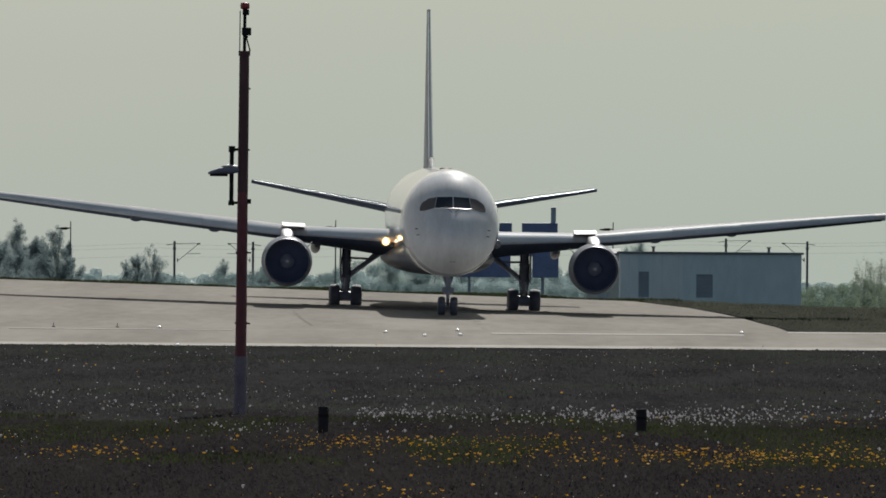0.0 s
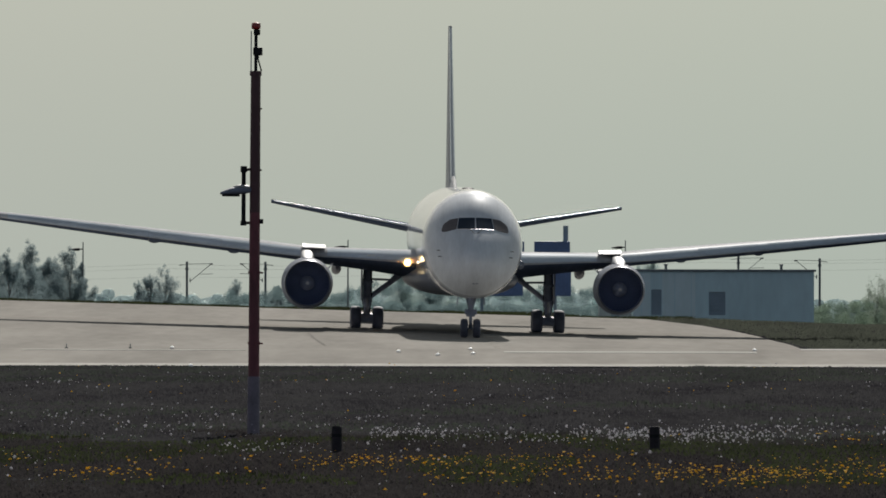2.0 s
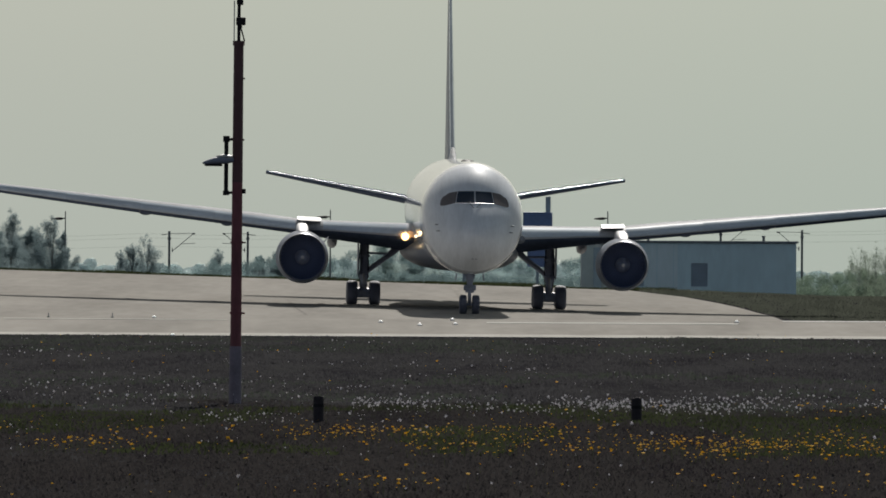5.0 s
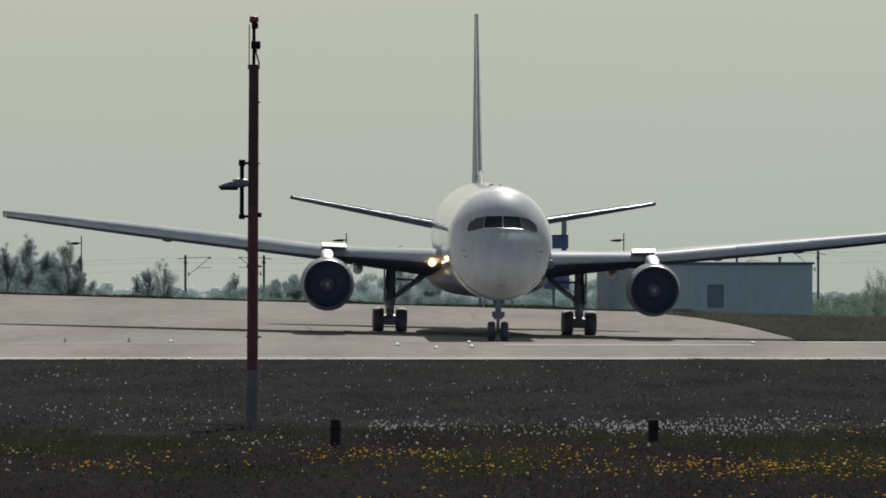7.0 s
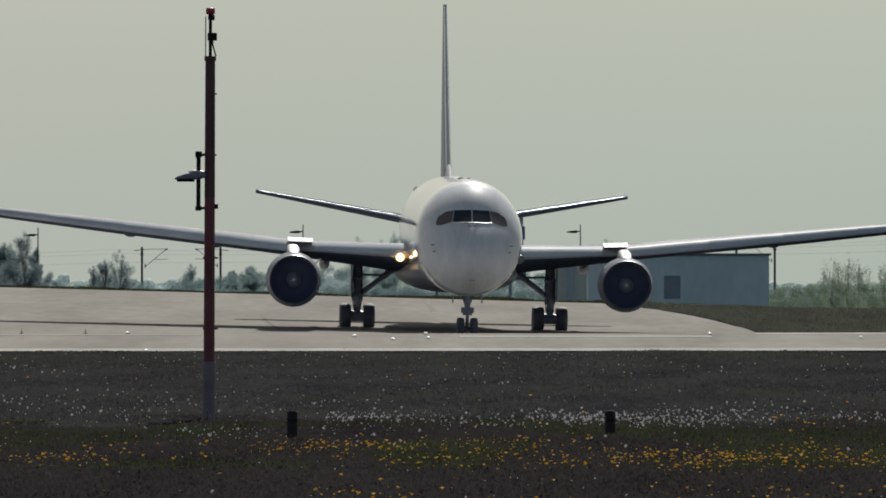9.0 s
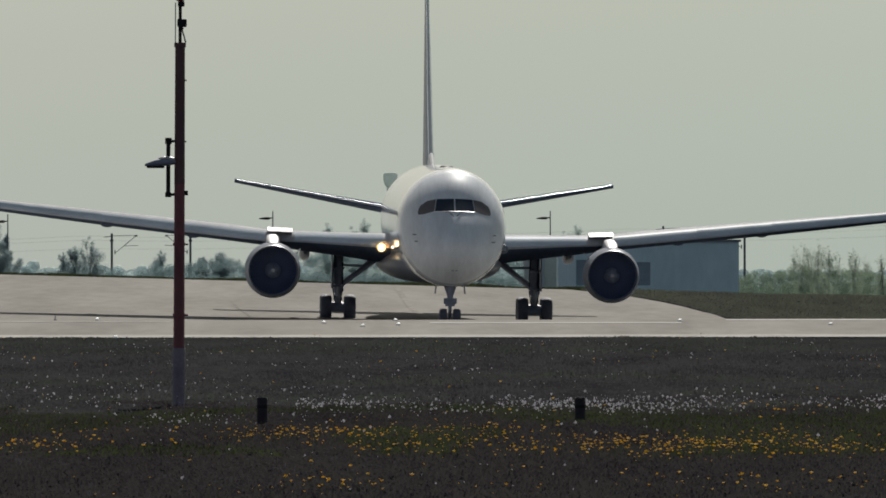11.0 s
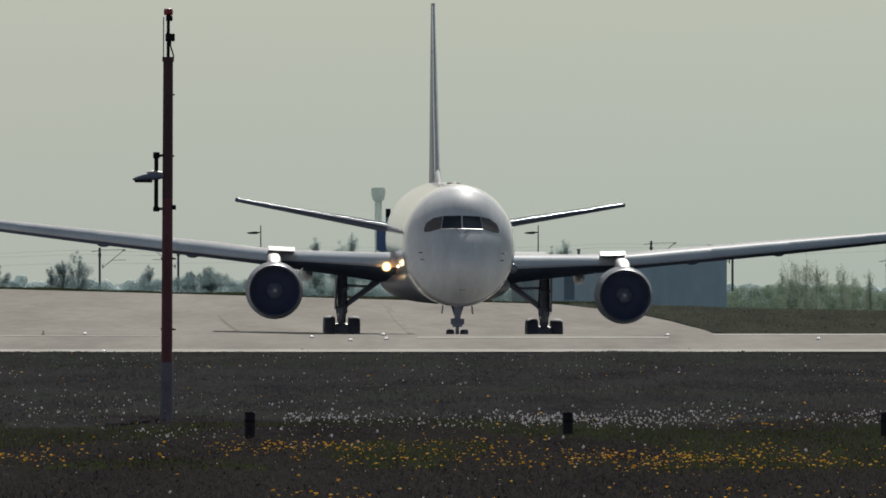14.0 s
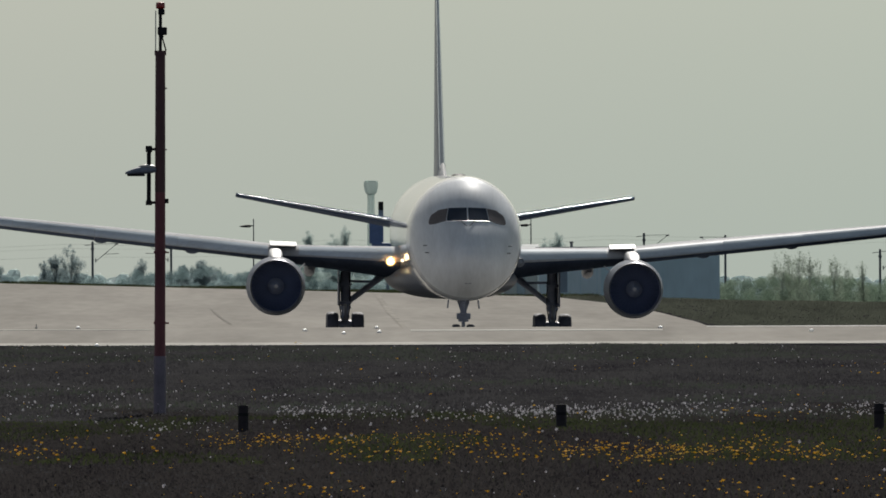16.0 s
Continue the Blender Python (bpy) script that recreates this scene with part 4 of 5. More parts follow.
def scrub(name, mat, label, px0, px1, dist, depth, tops, count, seed, size, bulk=1.0, step=1.0, solid=0.0):
    """A band of bushes whose height wanders along it."""
    rng = np.random.default_rng(seed)
    centres = []
    px = px0
    while px < px1:
        d = dist + rng.uniform(0, depth)
        x = side_at(px, d)
        g = ground_z(x, d)
        h = max(0.6, (height_at(lerp(px, tops) + rng.uniform(-5, 9), d) - g))
        r = bulk * rng.uniform(0.5, 0.9)
        for u in (0.25, 0.6, 1.0):
            centres.append((x + rng.uniform(-0.4, 0.4), d, g + (h - r) * u, r * (1.25 - 0.4 * u)))
        px += step * rng.uniform(4, 9)
    v, f = leaf_cloud(rng, centres, count, size)
    # the dense inner mass of far crowns
    ball = bmesh.new()
    bmesh.ops.create_icosphere(ball, subdivisions=2, radius=1.0)
    spots, tris = [p.co.copy() for p in ball.verts], [[p.index for p in t.verts] for t in ball.faces]
    ball.free()
    for cx, cy, cz, r in centres if solid else ():
        k = len(v)
        for p in spots:
            q = p * r * (solid + 0.35 * noise.noise(Vector((cx, cy, cz)) + p * 1.7))
            v.append((cx + q.x, cy + q.y, cz + q.z))
        f.extend([[k + i for i in t] for t in tris])
    return stuff(name, v, f, mat, label, "bushes")


scrub("scrub_band", "leafscrub", "band of green scrub and bushes behind the taxiway", -40, 620, 1010, 40, ((-40, 500), (150, 506), (165, 540), (225, 540), (235, 506), (300, 506), (345, 514), (360, 530), (400, 500), (440, 504), (490, 490), (540, 492), (575, 508), (620, 500)), 280000, 5, 0.076)
scrub("scrub_band", "leafscrub", "band of green scrub behind the airliner", 600, 1130, 1020, 40, ((600, 500), (640, 484), (720, 480), (760, 486), (850, 492), (1000, 490), (1130, 490)), 215000, 6, 0.076)
scrub("scrub_band", "leafspring", "band of light green spring bushes beside the building", 1440, 1800, 920, 60, ((1440, 516), (1500, 514), (1560, 507), (1620, 510), (1680, 518), (1800, 512)), 190000, 7, 0.072)
scrub("far_woods", "leaffar", "distant line of woods on the horizon, haze painted into its colour", -120, 1900, 2100, 200, ((-120, 496), (200, 496), (400, 502), (700, 494), (1100, 496), (1430, 496), (1460, 511), (1700, 512), (1900, 508)), 70000, 8, 0.36, 4.0, 2.0, 0.72)


def make_building():
    d = 900.0
    x0, x1 = side_at(1118, d), side_at(1438, d)
    z1 = height_at(468, d)
    g = min(ground_z(x0, d), ground_z(x1, d)) - 0.1
    b = empty("utility_building", pose(0, d, 0), "long low blue-grey clad utility building with flat roof", "building")
    dx0, dx1, dz0, dz = side_at(1252, d), side_at(1281, d), height_at(545, d), height_at(504, d)
    wx0, wx1 = side_at(1150, d), side_at(1168, d)
    wz0, wz1 = height_at(545, d), height_at(500, d)
    # front wall with its openings, then the sides and the back
    bm = bmesh.new()
    cut = [x0, wx0, wx1, dx0, dx1, x1]
    rows = sorted((g, wz0, dz, wz1, z1))
    grid = {}
    for y in (0.0, 0.25):
        for i, xx in enumerate(cut):
            for j, zz in enumerate(rows):
                grid[y, i, j] = bm.verts.new((xx, y, zz))
    solid = lambda i, j: 0 <= i < 5 and 0 <= j < 4 and not (i == 1 and rows[j] >= wz0 - 1e-6 and rows[j + 1] <= wz1 + 1e-6) and not (i == 3 and rows[j] >= dz0 - 1e-6 and rows[j + 1] <= dz + 1e-6)
    for i in range(5):
        for j in range(4):
            if solid(i, j):
                for y in (0.0, 0.25):
                    bm.faces.new((grid[y, i, j], grid[y, i + 1, j], grid[y, i + 1, j + 1], grid[y, i, j + 1]))
                for di, dj, e in ((-1, 0, ((0, 0), (0, 1))), (1, 0, ((1, 0), (1, 1))), (0, -1, ((0, 0), (1, 0))), (0, 1, ((0, 1), (1, 1)))):
                    if not solid(i + di, j + dj):
                        (a0, b0), (a1, b1) = e
                        bm.faces.new((grid[0.0, i + a0, j + b0], grid[0.0, i + a1, j + b1], grid[0.25, i + a1, j + b1], grid[0.25, i + a0, j + b0]))
    bmesh.ops.recalc_face_normals(bm, faces=bm.faces[:])
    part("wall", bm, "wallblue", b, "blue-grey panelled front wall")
    for c0, c1 in ((x0 + 0.02, wx0 - 0.06), (wx1 + 0.06, side_at(1228, d))):
        bm = bmesh.new()
        box(bm, c0, c1, -0.028, -0.004, g, z1 - 0.1)
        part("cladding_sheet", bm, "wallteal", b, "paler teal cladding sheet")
    for a0, a1, b0, b1 in ((x0, x0 + 0.25, 0.25, 9), (x1 - 0.25, x1, 0.25, 9), (x0, x1, 9, 9.25)):
        bm = bmesh.new()
        box(bm, a0, a1, b0, b1, g, z1)
        part("wall", bm, "wallblue", b)
    x = x0 + 0.6
    while x < x1 - 0.3:
        if not (dx0 - 0.1 < x < dx1 + 0.1 or wx0 - 0.1 < x < wx1 + 0.1):
            bm = bmesh.new()
            box(bm, x - 0.03, x + 0.03, -0.035, 0.0, g, z1 - 0.05)
            part("panel_joint", bm, "wallblue", b)
        x += 1.2
    bm = bmesh.new()
    box(bm, x0 - 0.15, x1 + 0.15, -0.2, 9.4, z1, z1 + 0.16, 0.02)
    roof = part("roof", bm, "roofdark", b, "dark flat roof edge")
    for px in (1177, 1382):
        bm = bmesh.new()
        xx = side_at(px, d)
        rod(bm, (xx, 3, z1 + 0.1), (xx, 3, z1 + 0.5), 0.1, n=10)
        box(bm, xx - 0.15, xx + 0.15, 2.85, 3.15, z1 + 0.45, z1 + 0.55, 0.02)
        part("vent_pipe", bm, "steel", roof, "small roof vent")
    bm = bmesh.new()
    box(bm, dx0, dx1, 0.14, 0.2, dz0, dz)
    shutter = part("window", bm, "doordark", b, "dark shuttered window")
    for k in range(6):
        bm = bmesh.new()
        zz = dz0 + (dz - dz0) * (k + 0.5) / 6
        box(bm, dx0 + 0.06, dx1 - 0.06, 0.115, 0.14, zz - 0.09, zz + 0.09, 0.01)
        part("slat", bm, "doordark", shutter)
    bm = bmesh.new()
    box(bm, wx0, wx1, 0.14, 0.2, wz0, wz1)
    part("window", bm, "doordark", b, "dark window")
    return b


make_building()


def make_shed():
    d = 930.0
    x0, x1 = side_at(1058, d), side_at(1116, d)
    g, z1 = ground_z(x0, d) - 0.1, height_at(470, d)
    s = empty("storage_shed", pose(0, d, 0), "pale corrugated storage shed beside the utility building", "shed")
    bm = bmesh.new()
    n = 60
    ring = [(x0 + (x1 - x0) * i / n, 0.05 * (i % 2), 0) for i in range(n + 1)] + [(x1, 6, 0), (x0, 6, 0)]
    loft(bm, [[(p[0], p[1], g) for p in ring], [(p[0], p[1], z1) for p in ring]])
    part("wall", bm, "wallpale", s, "pale corrugated walls")
    bm = bmesh.new()
    loft(bm, [[(x, -0.2, z1), (x, 6.2, z1), (x, 6.2, z1 + 0.1), (x, 3, z1 + 0.45), (x, -0.2, z1 + 0.1)] for x in (x0 - 0.1, x1 + 0.1)])
    part("roof", bm, "roofdark", s, "low grey roof")
    bm = bmesh.new()
    xx = side_at(1086, d)
    box(bm, xx - 0.3, xx + 0.3, -0.06, -0.005, g, z1 - 0.3)
    part("door", bm, "doordark", s, "narrow brown door")
    return s


make_shed()


def make_loader():
    """The big blue loading machine behind the airliner."""
    d = 960.0
    X = lambda px: side_at(px, d)
    Z = lambda py: height_at(py, d)
    g = ground_z(X(910), d)
    ob = empty("cargo_loader", pose(0, d, 0), "big blue cargo loader with raised platforms and dark masts", "loader")
    bm = bmesh.new()
    for a, b, top in ((822, 923, 456), (962, 1008, 456), (920, 965, 0)):
        box(bm, X(a), X(b), 0, 3.2, Z(512 if top else 474), Z(456), 0.05)
    part("chassis", bm, "loader", ob, "blue chassis body with an open bay")
    for a, b in ((818, 842), (880, 925), (943, 1006)):
        bm = bmesh.new()
        box(bm, X(a), X(b), 0.2, 3.0, Z(457 if a == 818 else 440), Z(415), 0.04)
        box(bm, X(a) + 0.2, X(a) + 0.45, 0.3, 2.8, Z(457), Z(440))
        box(bm, X(b) - 0.45, X(b) - 0.2, 0.3, 2.8, Z(457), Z(440))
        part("platform", bm, "loader", ob, "raised blue platform")
    for px in (838, 998):
        bm = bmesh.new()
        box(bm, X(px - 4), X(px + 5), 1.0, 1.4, Z(456), Z(387), 0.03)
        part("hoist_mast", bm, "doordark", ob, "dark vertical hoist mast")
    for px in (850, 980):
        bm = bmesh.new()
        turned(bm, [(-0.2, 0.3), (-0.2, 0.5), (0.2, 0.5), (0.2, 0.3)], "Y", 18, caps=True, at=(X(px), 0.1, g + 0.5))
        part("wheel", bm, "rubber", ob, "black tyre", 40)
    for px in (850, 980):
        bm = bmesh.new()
        box(bm, X(px) - 0.12, X(px) + 0.12, 0.3, 0.6, g + 0.4, Z(510), 0.02)
        part("leg", bm, "doordark", ob, "dark support leg")
    bm = bmesh.new()
    box(bm, X(834), X(843), 0.95, 1.45, Z(398), Z(383), 0.03)
    part("mast_head", bm, "black", ob, "black lamp box on the hoist mast")
    return ob


make_loader()


def make_catenary(px, d, py, arm):
    x = side_at(px, d)
    g, z1 = ground_z(x, d), height_at(py, d)
    m = empty("catenary_mast", pose(x, d, g), "grey steel railway catenary mast with bracket arms", "mast", "railway masts")
    h = z1 - g
    bm = bmesh.new()
    box(bm, -0.10, 0.10, -0.10, 0.10, -0.2, h, 0.02)
    box(bm, -0.15, 0.15, -0.12, 0.12, h - 0.75, h - 0.55, 0.02)
    part("pole", bm, "steel", m)
    bm = bmesh.new()
    rod(bm, (0, 0, h - 0.22), (arm * 2.15, 0, h - 0.18), 0.025, n=6)
    rod(bm, (arm * 0.3, 0, h - 1.75), (arm * 2.1, 0, h - 0.25), 0.03, n=6)
    rod(bm, (arm * 1.0, 0, h - 1.12), (arm * 2.3, 0, h - 1.08), 0.025, n=6)
    part("bracket_arm", bm, "steel", m)
    bm = bmesh.new()
    rod(bm, (-arm * 0.7, 0, h - 0.34), (0, 0, h - 0.26), 0.035, n=6)
    part("insulator", bm, "bark", m)
    bm = bmesh.new()
    rod(bm, (arm * 2.0, 0, h - 0.24), (arm * 2.28, 0, h - 0.20), 0.07, n=8)
    part("arm_clamp", bm, "bark", m)
    bm = bmesh.new()
    rod(bm, (arm * 0.28, 0, h - 1.85), (arm * 0.28, 0, h - 1.5), 0.05, n=6)
    part("dropper", bm, "bark", m)
    return m


for px, d, py, arm in ((328, 1100, 452, 1), (467, 1120, 452, -1), (1304, 1130, 440, 1), (1448, 1120, 444, -1), (1722, 1110, 470, 1)):
    make_catenary(px, d, py, arm)


def make_wire(py0, py1, d, sag):
    pts = []
    for i in range(61):
        u = i / 60
        px = -200 + 2300 * u
        span = (px + 200) % 480 / 480
        pts.append(Vector((side_at(px, d), d, height_at(py0 + (py1 - py0) * u, d) - sag * 4 * span * (1 - span))))
    bm = bmesh.new()
    for a, b in zip(pts, pts[1:]):
        rod(bm, a, b, 0.005, n=4)
    return tagged(part("overhead_wire", bm, "wire"), "thin overhead railway wire strung between the masts", "wire", "railway wires")


for py0, py1, sag in ((470, 440, 0.25), (486, 452, 0.2), (462, 434, 0.3)):
    make_wire(py0, py1, 1115, sag)


def make_street_lamp(px, d, py, arm, double=False):
    x = side_at(px, d)
    g, z1 = ground_z(x, d), height_at(py, d)
    h = z1 - g
    m = empty("street_lamp", pose(x, d, g), "tall grey street lamp with a short side arm", "street lamp", "street lamps")
    bm = bmesh.new()
    rod(bm, (0, 0, -0.2), (0, 0, h), 0.08, 0.04, n=8)
    part("pole", bm, "steel", m)
    bm = bmesh.new()
    rod(bm, (0, 0, h - 0.55), (arm * 0.35, 0, h - 0.55), 0.05, n=6)
    loft(bm, [[(arm * (0.18 + 0.95 * u), w * math.cos(a), h - 0.57 - 0.03 * u + 0.11 * g2 * math.sin(a)) for a in [k * math.tau / 12 for k in range(12)]] for u, w, g2 in ((0, 0.07, 0.4), (0.15, 0.14, 1.0), (0.5, 0.17, 0.95), (0.85, 0.14, 0.55), (1, 0.06, 0.2))])
    part("lamp_head", bm, "black", m, "dark flat lamp head")
    return m


for px, d, py, arm in ((144, 980, 418, -1), (613, 1000, 413, -1), (1104, 1000, 413, -1)):
    make_street_lamp(px, d, py, arm)


def make_water_tower():
    d, px = 2400.0, 821
    x = side_at(px, d)
    g = ground_z(x, d)
    w = empty("water_tower", pose(x, d, g), "far mushroom-shaped water tower, pale with haze painted into its colour", "water tower")
    h = height_at(346, d) - g
    bm = bmesh.new()
    turned(bm, [(-0.5, 0.8), (h - 2.5, 0.68)], "Z", 16, caps=True)
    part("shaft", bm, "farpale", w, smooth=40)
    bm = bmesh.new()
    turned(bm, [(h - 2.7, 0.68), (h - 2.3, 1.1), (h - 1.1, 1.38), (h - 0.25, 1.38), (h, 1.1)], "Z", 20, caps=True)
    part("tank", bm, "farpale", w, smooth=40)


make_water_tower()

# ---------------------------------------------------------------- small things on the taxiway


def make_edge_light(px, d):
    x = side_at(px, d)
    l = empty("taxiway_light", pose(x, d, ground_z(x, d) + 0.05), "small white taxiway light on the concrete, with added glow", "light", "taxiway lights")
    bm = bmesh.new()
    turned(bm, [(-0.03, 0.11), (0.02, 0.105), (0.03, 0.07)], "Z", 14, caps=True)
    part("base", bm, "edgeline", l, smooth=40)
    bm = bmesh.new()
    turned(bm, [(0.025, 0.06), (0.05, 0.07), (0.075, 0.05), (0.085, 0.015)], "Z", 14, caps=True)
    part("dome", bm, "dome", l, "white glass dome", 40)


for px, d in ((830, 501), (1333, 500), (703, 497), (772, 492), (335, 472.5), (835, 494), (302, 502.4), (1600, 494)):
    make_edge_light(px, d)


def make_stake(px, d):
    x = side_at(px, d)
    s = empty("marker_stake", pose(x, d, ground_z(x, d)), "thin grey marker stake at the edge of the taxiway", "stake", "marker stakes")
    bm = bmesh.new()
    rod(bm, (0, 0, -0.1), (0, 0, 0.21), 0.024, n=8)
    part("rod", bm, "gearlight", s)
    bm = bmesh.new()
    rod(bm, (0, 0, -0.02), (0, 0, 0.06), 0.07, n=10)
    part("socket", bm, "steel", s)


for px in (115, 228):
    make_stake(px, 504)

# ---------------------------------------------------------------- grass and flowers


def meadow_spot(rng, n, y0, y1, fan=(-0.048, 0.058)):
    """Random places inside the wedge of meadow before the camera."""
    y = np.sqrt(rng.uniform(y0 ** 2, y1 ** 2, n))
    u = rng.uniform(*fan, n)
    return u * y, y


def make_grass(seed, n, y0, y1, tall, fan=(-0.048, 0.058), keep=None, mat="grass", label="dark rough meadow grass in uneven tufts"):
    rng = np.random.default_rng(seed)
    xs, ys = meadow_spot(rng, n, y0, y1, fan)
    verts, faces = [], []
    for x, y in zip(xs, ys):
        if keep and not keep(x, y):
            continue
        g = ground_z(x, y) + 0.05 * noise.noise(Vector((x * 0.2, y * 0.05, 0)))
        lush = 0.6 + 0.8 * (noise.noise(Vector((x * 0.25, y * 0.04, 3))) + 0.5)
        for _ in range(4):
            a = rng.uniform(0, math.tau)
            h = tall * lush * rng.uniform(0.5, 1.3)
            w = rng.uniform(0.012, 0.03)
            bx, by = x + rng.normal() * 0.08, y + rng.normal() * 0.08
            lx, ly = math.cos(a) * h * 0.5, math.sin(a) * h * 0.5
            k = len(verts)
            verts += [(bx - w, by, g - 0.02), (bx + w, by, g - 0.02), (bx + lx * 0.35 + w * 0.6, by + ly * 0.35, g + h * 0.65), (bx + lx * 0.35 - w * 0.6, by + ly * 0.35, g + h * 0.65), (bx + lx, by + ly, g + h)]
            faces += [(k, k + 1, k + 2, k + 3), (k + 3, k + 2, k + 4)]
    return stuff("meadow_grass", verts, faces, mat, label, "grass")


def border(x, y):
    """Where the darker near meadow gives way to the paler far one."""
    return 260 + 34 * noise.noise(Vector((x * 0.22, y * 0.05, 7))) + 9 * noise.noise(Vector((x * 1.7, y * 0.4, 9)))


make_grass(11, 34000, 155, 290, 0.06, keep=lambda x, y: y < border(x, y), mat="neargrass", label="dark green and brown meadow grass in tufts")
make_grass(14, 7000, 196, 256, 0.085, keep=lambda x, y: noise.noise(Vector((x * 0.2, y * 0.04, 20))) > 0.0, mat="lush", label="greener lush grass among the dandelions")
make_grass(12, 21500, 228, 474, 0.06, keep=lambda x, y: y > border(x, y) - 4)
make_grass(17, 7000, 398, 474, 0.075, keep=lambda x, y: noise.noise(Vector((x * 0.12, y * 0.05, 40))) > -0.15, mat="fargreen", label="dull green grass drifts in the far meadow")
make_grass(18, 4500, 240, 330, 0.075, keep=lambda x, y: noise.noise(Vector((x * 0.16, y * 0.06, 50))) > 0.12, mat="fargreen", label="patches of greener grass among the seed heads")
make_grass(15, 1200, 468, 474.2, 0.045, label="ragged grass edge creeping over the concrete shoulder")
make_grass(13, 22000, 585, 720, 0.12, (0.0150, 0.062), lambda x, y: x > right_edge(y) + 0.4, "verge", "short pale green grass verge beside the taxiway")


make_grass(16, 5200, 690.5, 699, 0.17, (-0.062, 0.02), mat="lush", label="dark strip of grass along the far edge of the taxiway")


def make_flowers(name, seed, n, y0, y1, mat, label, size, clump, flat, grain=1.0, fan=(-0.048, 0.058), wide=0.33, base=0.34):
    """Flower heads on stems; they gather in drifts along the middle of their band."""
    rng = np.random.default_rng(seed)
    verts, faces = [], []
    done = 0
    while done < n:
        x, y = (float(a[0]) for a in meadow_spot(rng, 1, y0, y1, fan))
        fade = math.exp(-((y - (y0 + y1) / 2) / (wide * (y1 - y0))) ** 2)
        if rng.uniform() > fade * max(0.03, grain * noise.noise(Vector((x * 0.30, y * 0.05, clump))) + base):
            continue
        done += 1
        g = ground_z(x, y)
        h, s = rng.uniform(0.07, 0.24), size * min(2.2, 0.5 + rng.exponential(0.55))
        k = len(verts)
        lean = rng.normal(size=2) * 0.3 * s
        verts += [(x + s * math.cos(q * math.tau / 6), y + s * math.sin(q * math.tau / 6), g + h + lean[q % 2]) for q in range(6)]
        verts += [(x, y, g + h + s * flat), (x, y, g + h - s * flat)]
        verts += [(x - 0.004, y, g), (x + 0.004, y, g), (x, y, g + h)]
        for q in range(6):
            faces += [(k + q, k + (q + 1) % 6, k + 6), (k + (q + 1) % 6, k + q, k + 7)]
        faces.append((k + 8, k + 9, k + 10))
    ob = stuff(name, verts, faces, mat, label, "flowers")
    ob.data.materials.append(M["lush"])
    ob.data.polygons.foreach_set("material_index", [1 if i % 13 == 12 else 0 for i in range(len(faces))])
    return ob


make_flowers("dandelion_clocks", 21, 1700, 228, 278, "petalw", "drift of white dandelion seed heads in the grass", 0.0148, 17.0, 1.0, 0.8, (-0.006, 0.058), wide=0.17, base=0.34)
make_flowers("dandelion_clocks", 25, 430, 206, 306, "petalw", "scattered white dandelion seed heads in the grass", 0.015, 3.0, 1.0, 1.6, (-0.048, 0.0), base=0.2)
make_flowers("dandelion_clocks", 22, 760, 160, 470, "petalw", "stray white seed heads in the grass", 0.015, 7.0, 1.0, 1.4, wide=0.5, base=0.2)
make_flowers("dandelions", 23, 1350, 184, 228, "petaly", "patches of yellow dandelion flowers in the grass", 0.0165, 41.3, 0.45, 2.2, wide=0.24, base=0.08)
make_flowers("dandelions", 26, 120, 270, 465, "petaly", "thin scatter of yellow dandelions in the far meadow", 0.02, 31.0, 0.45, 1.4, wide=0.5, base=0.25)
make_flowers("dandelions", 27, 150, 158, 178, "petaly", "small patches of yellow dandelions in dark grass", 0.016, 61.0, 0.45, 2.2, wide=0.4, base=0.05)
make_flowers("dandelions", 24, 260, 158, 266, "petaly", "stray yellow dandelions in the grass", 0.017, 12.0, 0.45, 1.4, wide=0.5, base=0.2)

# ---------------------------------------------------------------- insect


def make_insect():
    """A bee-sized insect that darts past the camera."""
    bug = empty("flying_insect", pose(6, 12, 4.6), "small dark flying insect darting past in the air", "insect")
    bm = bmesh.new()
    for c, r in (((-0.0042, 0, 0.0002), (0.0044, 0.0036, 0.0036)), ((0.0008, 0, 0.0008), (0.0036, 0.0034, 0.0036)), ((0.0048, 0, 0.0006), (0.0019, 0.0022, 0.0021))):
        bmesh.ops.create_icosphere(bm, subdivisions=2, radius=1.0, matrix=Matrix.Translation(c) @ Matrix.Diagonal((*r, 1)))
    part("body", bm, "black", bug, "dark hairy body", 60)
    for s in (-1, 1):
        bm = bmesh.new()
        loft(bm, [[(0.001 - 0.0018 * w, s * d, 0.003 + 0.55 * d + z), (0.001 + 0.0018 * w, s * d, 0.003 + 0.55 * d + z), (0.001, s * d, 0.0031 + 0.55 * d + z)] for d, w, z in ((0.001, 0.3, 0), (0.004, 1.0, 0.0004), (0.007, 0.9, 0.0004), (0.009, 0.25, 0))])
        part("insect_wing", bm, "steel", bug, "greyish raised wing")
        for k in (-1, 0, 1):
            bm = bmesh.new()
            rod(bm, (0.001 + 0.0012 * k, s * 0.0016, -0.001), (0.001 + 0.003 * k, s * 0.003, -0.0042), 0.0003, n=5)
            part("insect_leg", bm, "black", bug)
    return bug


insect = make_insect()

# ---------------------------------------------------------------- movement

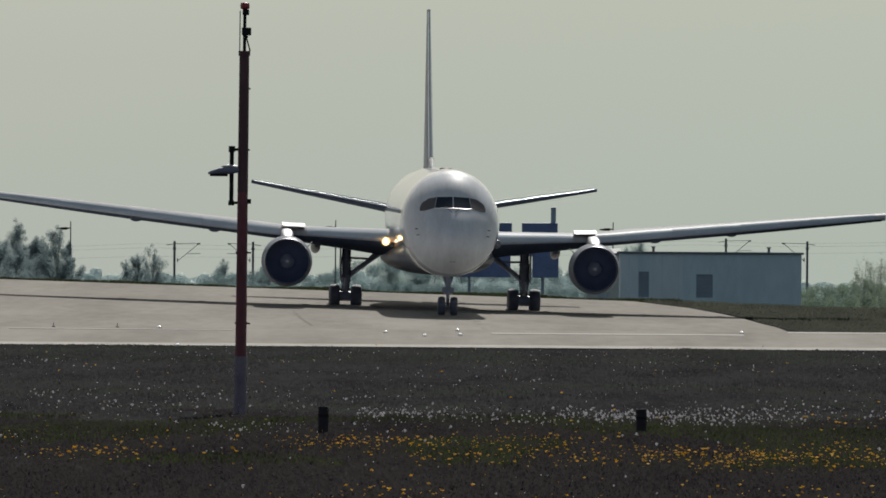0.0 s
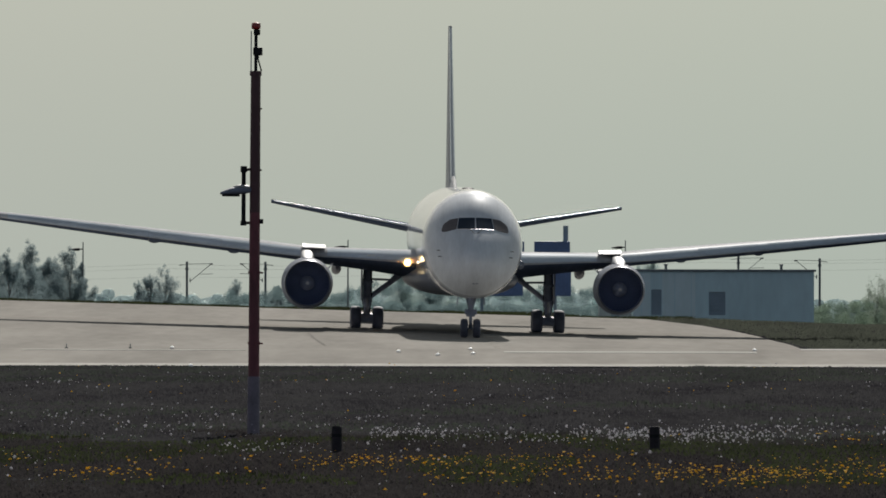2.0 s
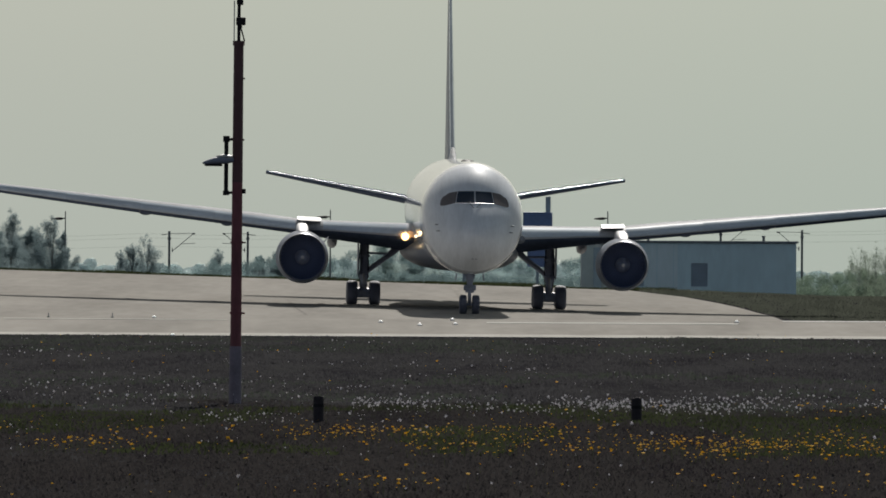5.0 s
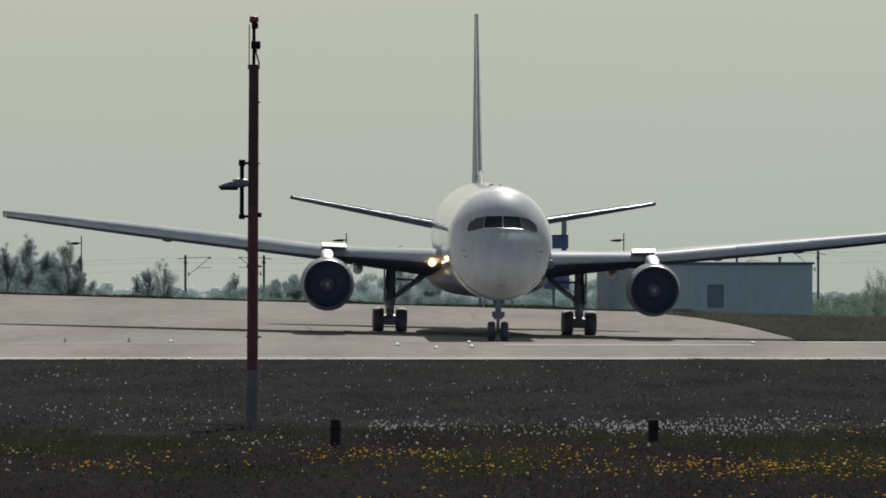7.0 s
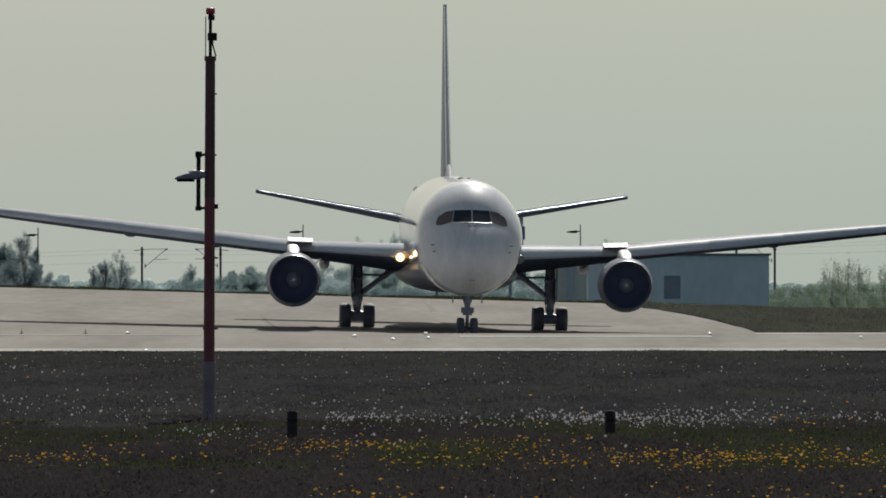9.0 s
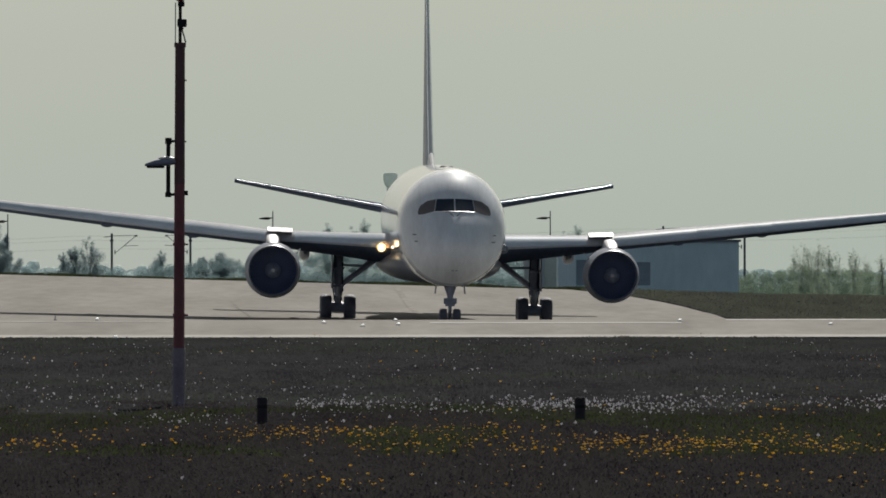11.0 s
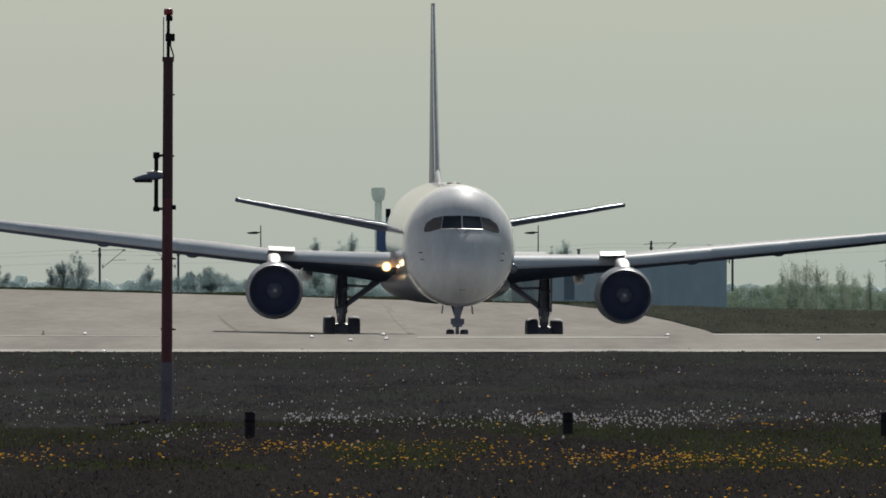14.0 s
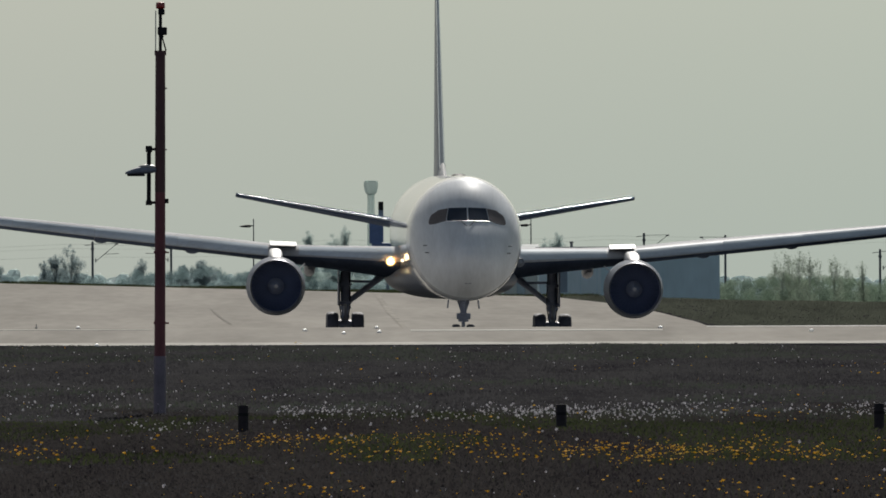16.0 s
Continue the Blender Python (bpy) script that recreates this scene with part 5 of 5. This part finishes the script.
# seconds, x, y, z of the nose wheels, turn, lean and pitch in degrees
TAXI = (
    (0, 0.788, 625.41, 0.644, 1.73, 0.93, 0.58),
    (1, 1.028, 620.83, 0.577, 1.69, 0.95, 0.63),
    (2, 1.276, 615.91, 0.510, 1.66, 0.96, 0.68),
    (3, 1.531, 610.74, 0.442, 1.63, 0.97, 0.71),
    (4, 1.791, 605.40, 0.370, 1.60, 0.97, 0.74),
    (5, 2.055, 599.95, 0.295, 1.56, 0.96, 0.76),
    (6, 2.321, 594.43, 0.216, 1.53, 0.95, 0.78),
    (7, 2.590, 588.88, 0.132, 1.50, 0.93, 0.78),
    (8, 2.858, 583.32, 0.046, 1.47, 0.91, 0.78),
    (9, 3.125, 577.75, -0.042, 1.44, 0.89, 0.76),
    (10, 3.390, 572.15, -0.128, 1.40, 0.86, 0.74),
    (11, 3.651, 566.50, -0.211, 1.37, 0.82, 0.71),
    (12, 3.906, 560.77, -0.288, 1.34, 0.78, 0.67),
    (13, 4.156, 554.89, -0.353, 1.31, 0.73, 0.62),
    (14, 4.397, 548.79, -0.403, 1.28, 0.68, 0.57),
    (15, 4.630, 542.40, -0.432, 1.24, 0.62, 0.50),
    (16, 4.853, 535.62, -0.434, 1.21, 0.56, 0.43),
)


def motions():
    rows = [(t, pose(x, y, z, dip, lean + 0.13, turn)) for t, x, y, z, turn, lean, dip in TAXI]
    walk(airliner, rows)
    walk(insect, [(0, pose(6, 12, 4.6, 0, 0, 180)), (11.0, pose(1.1, 12, 4.0, 0, 10, 180)), (11.4, pose(0.34, 12, 3.62, 10, 20, 190)), (11.5, pose(0.211, 12, 3.414, 15, -25, 200)),
                  (11.6, pose(0.06, 12, 3.60, 10, -20, 190)), (12.0, pose(-0.8, 12, 4.0, 0, 0, 180)), (16, pose(-6, 12, 4.8, 0, 0, 180))])
    ts = [r[0] for r in TAXI]
    fit = np.polyfit(ts, [r[2] for r in TAXI], 4)
    for wheel, hub, radius in WHEELS:
        roll = []
        for i in range(161):
            t = i / 10
            gone = TAXI[0][2] - float(np.polyval(fit, t))
            roll.append((t, pose(*hub, math.degrees(gone / radius), 0, 0)))
        walk(wheel, roll)


motions()
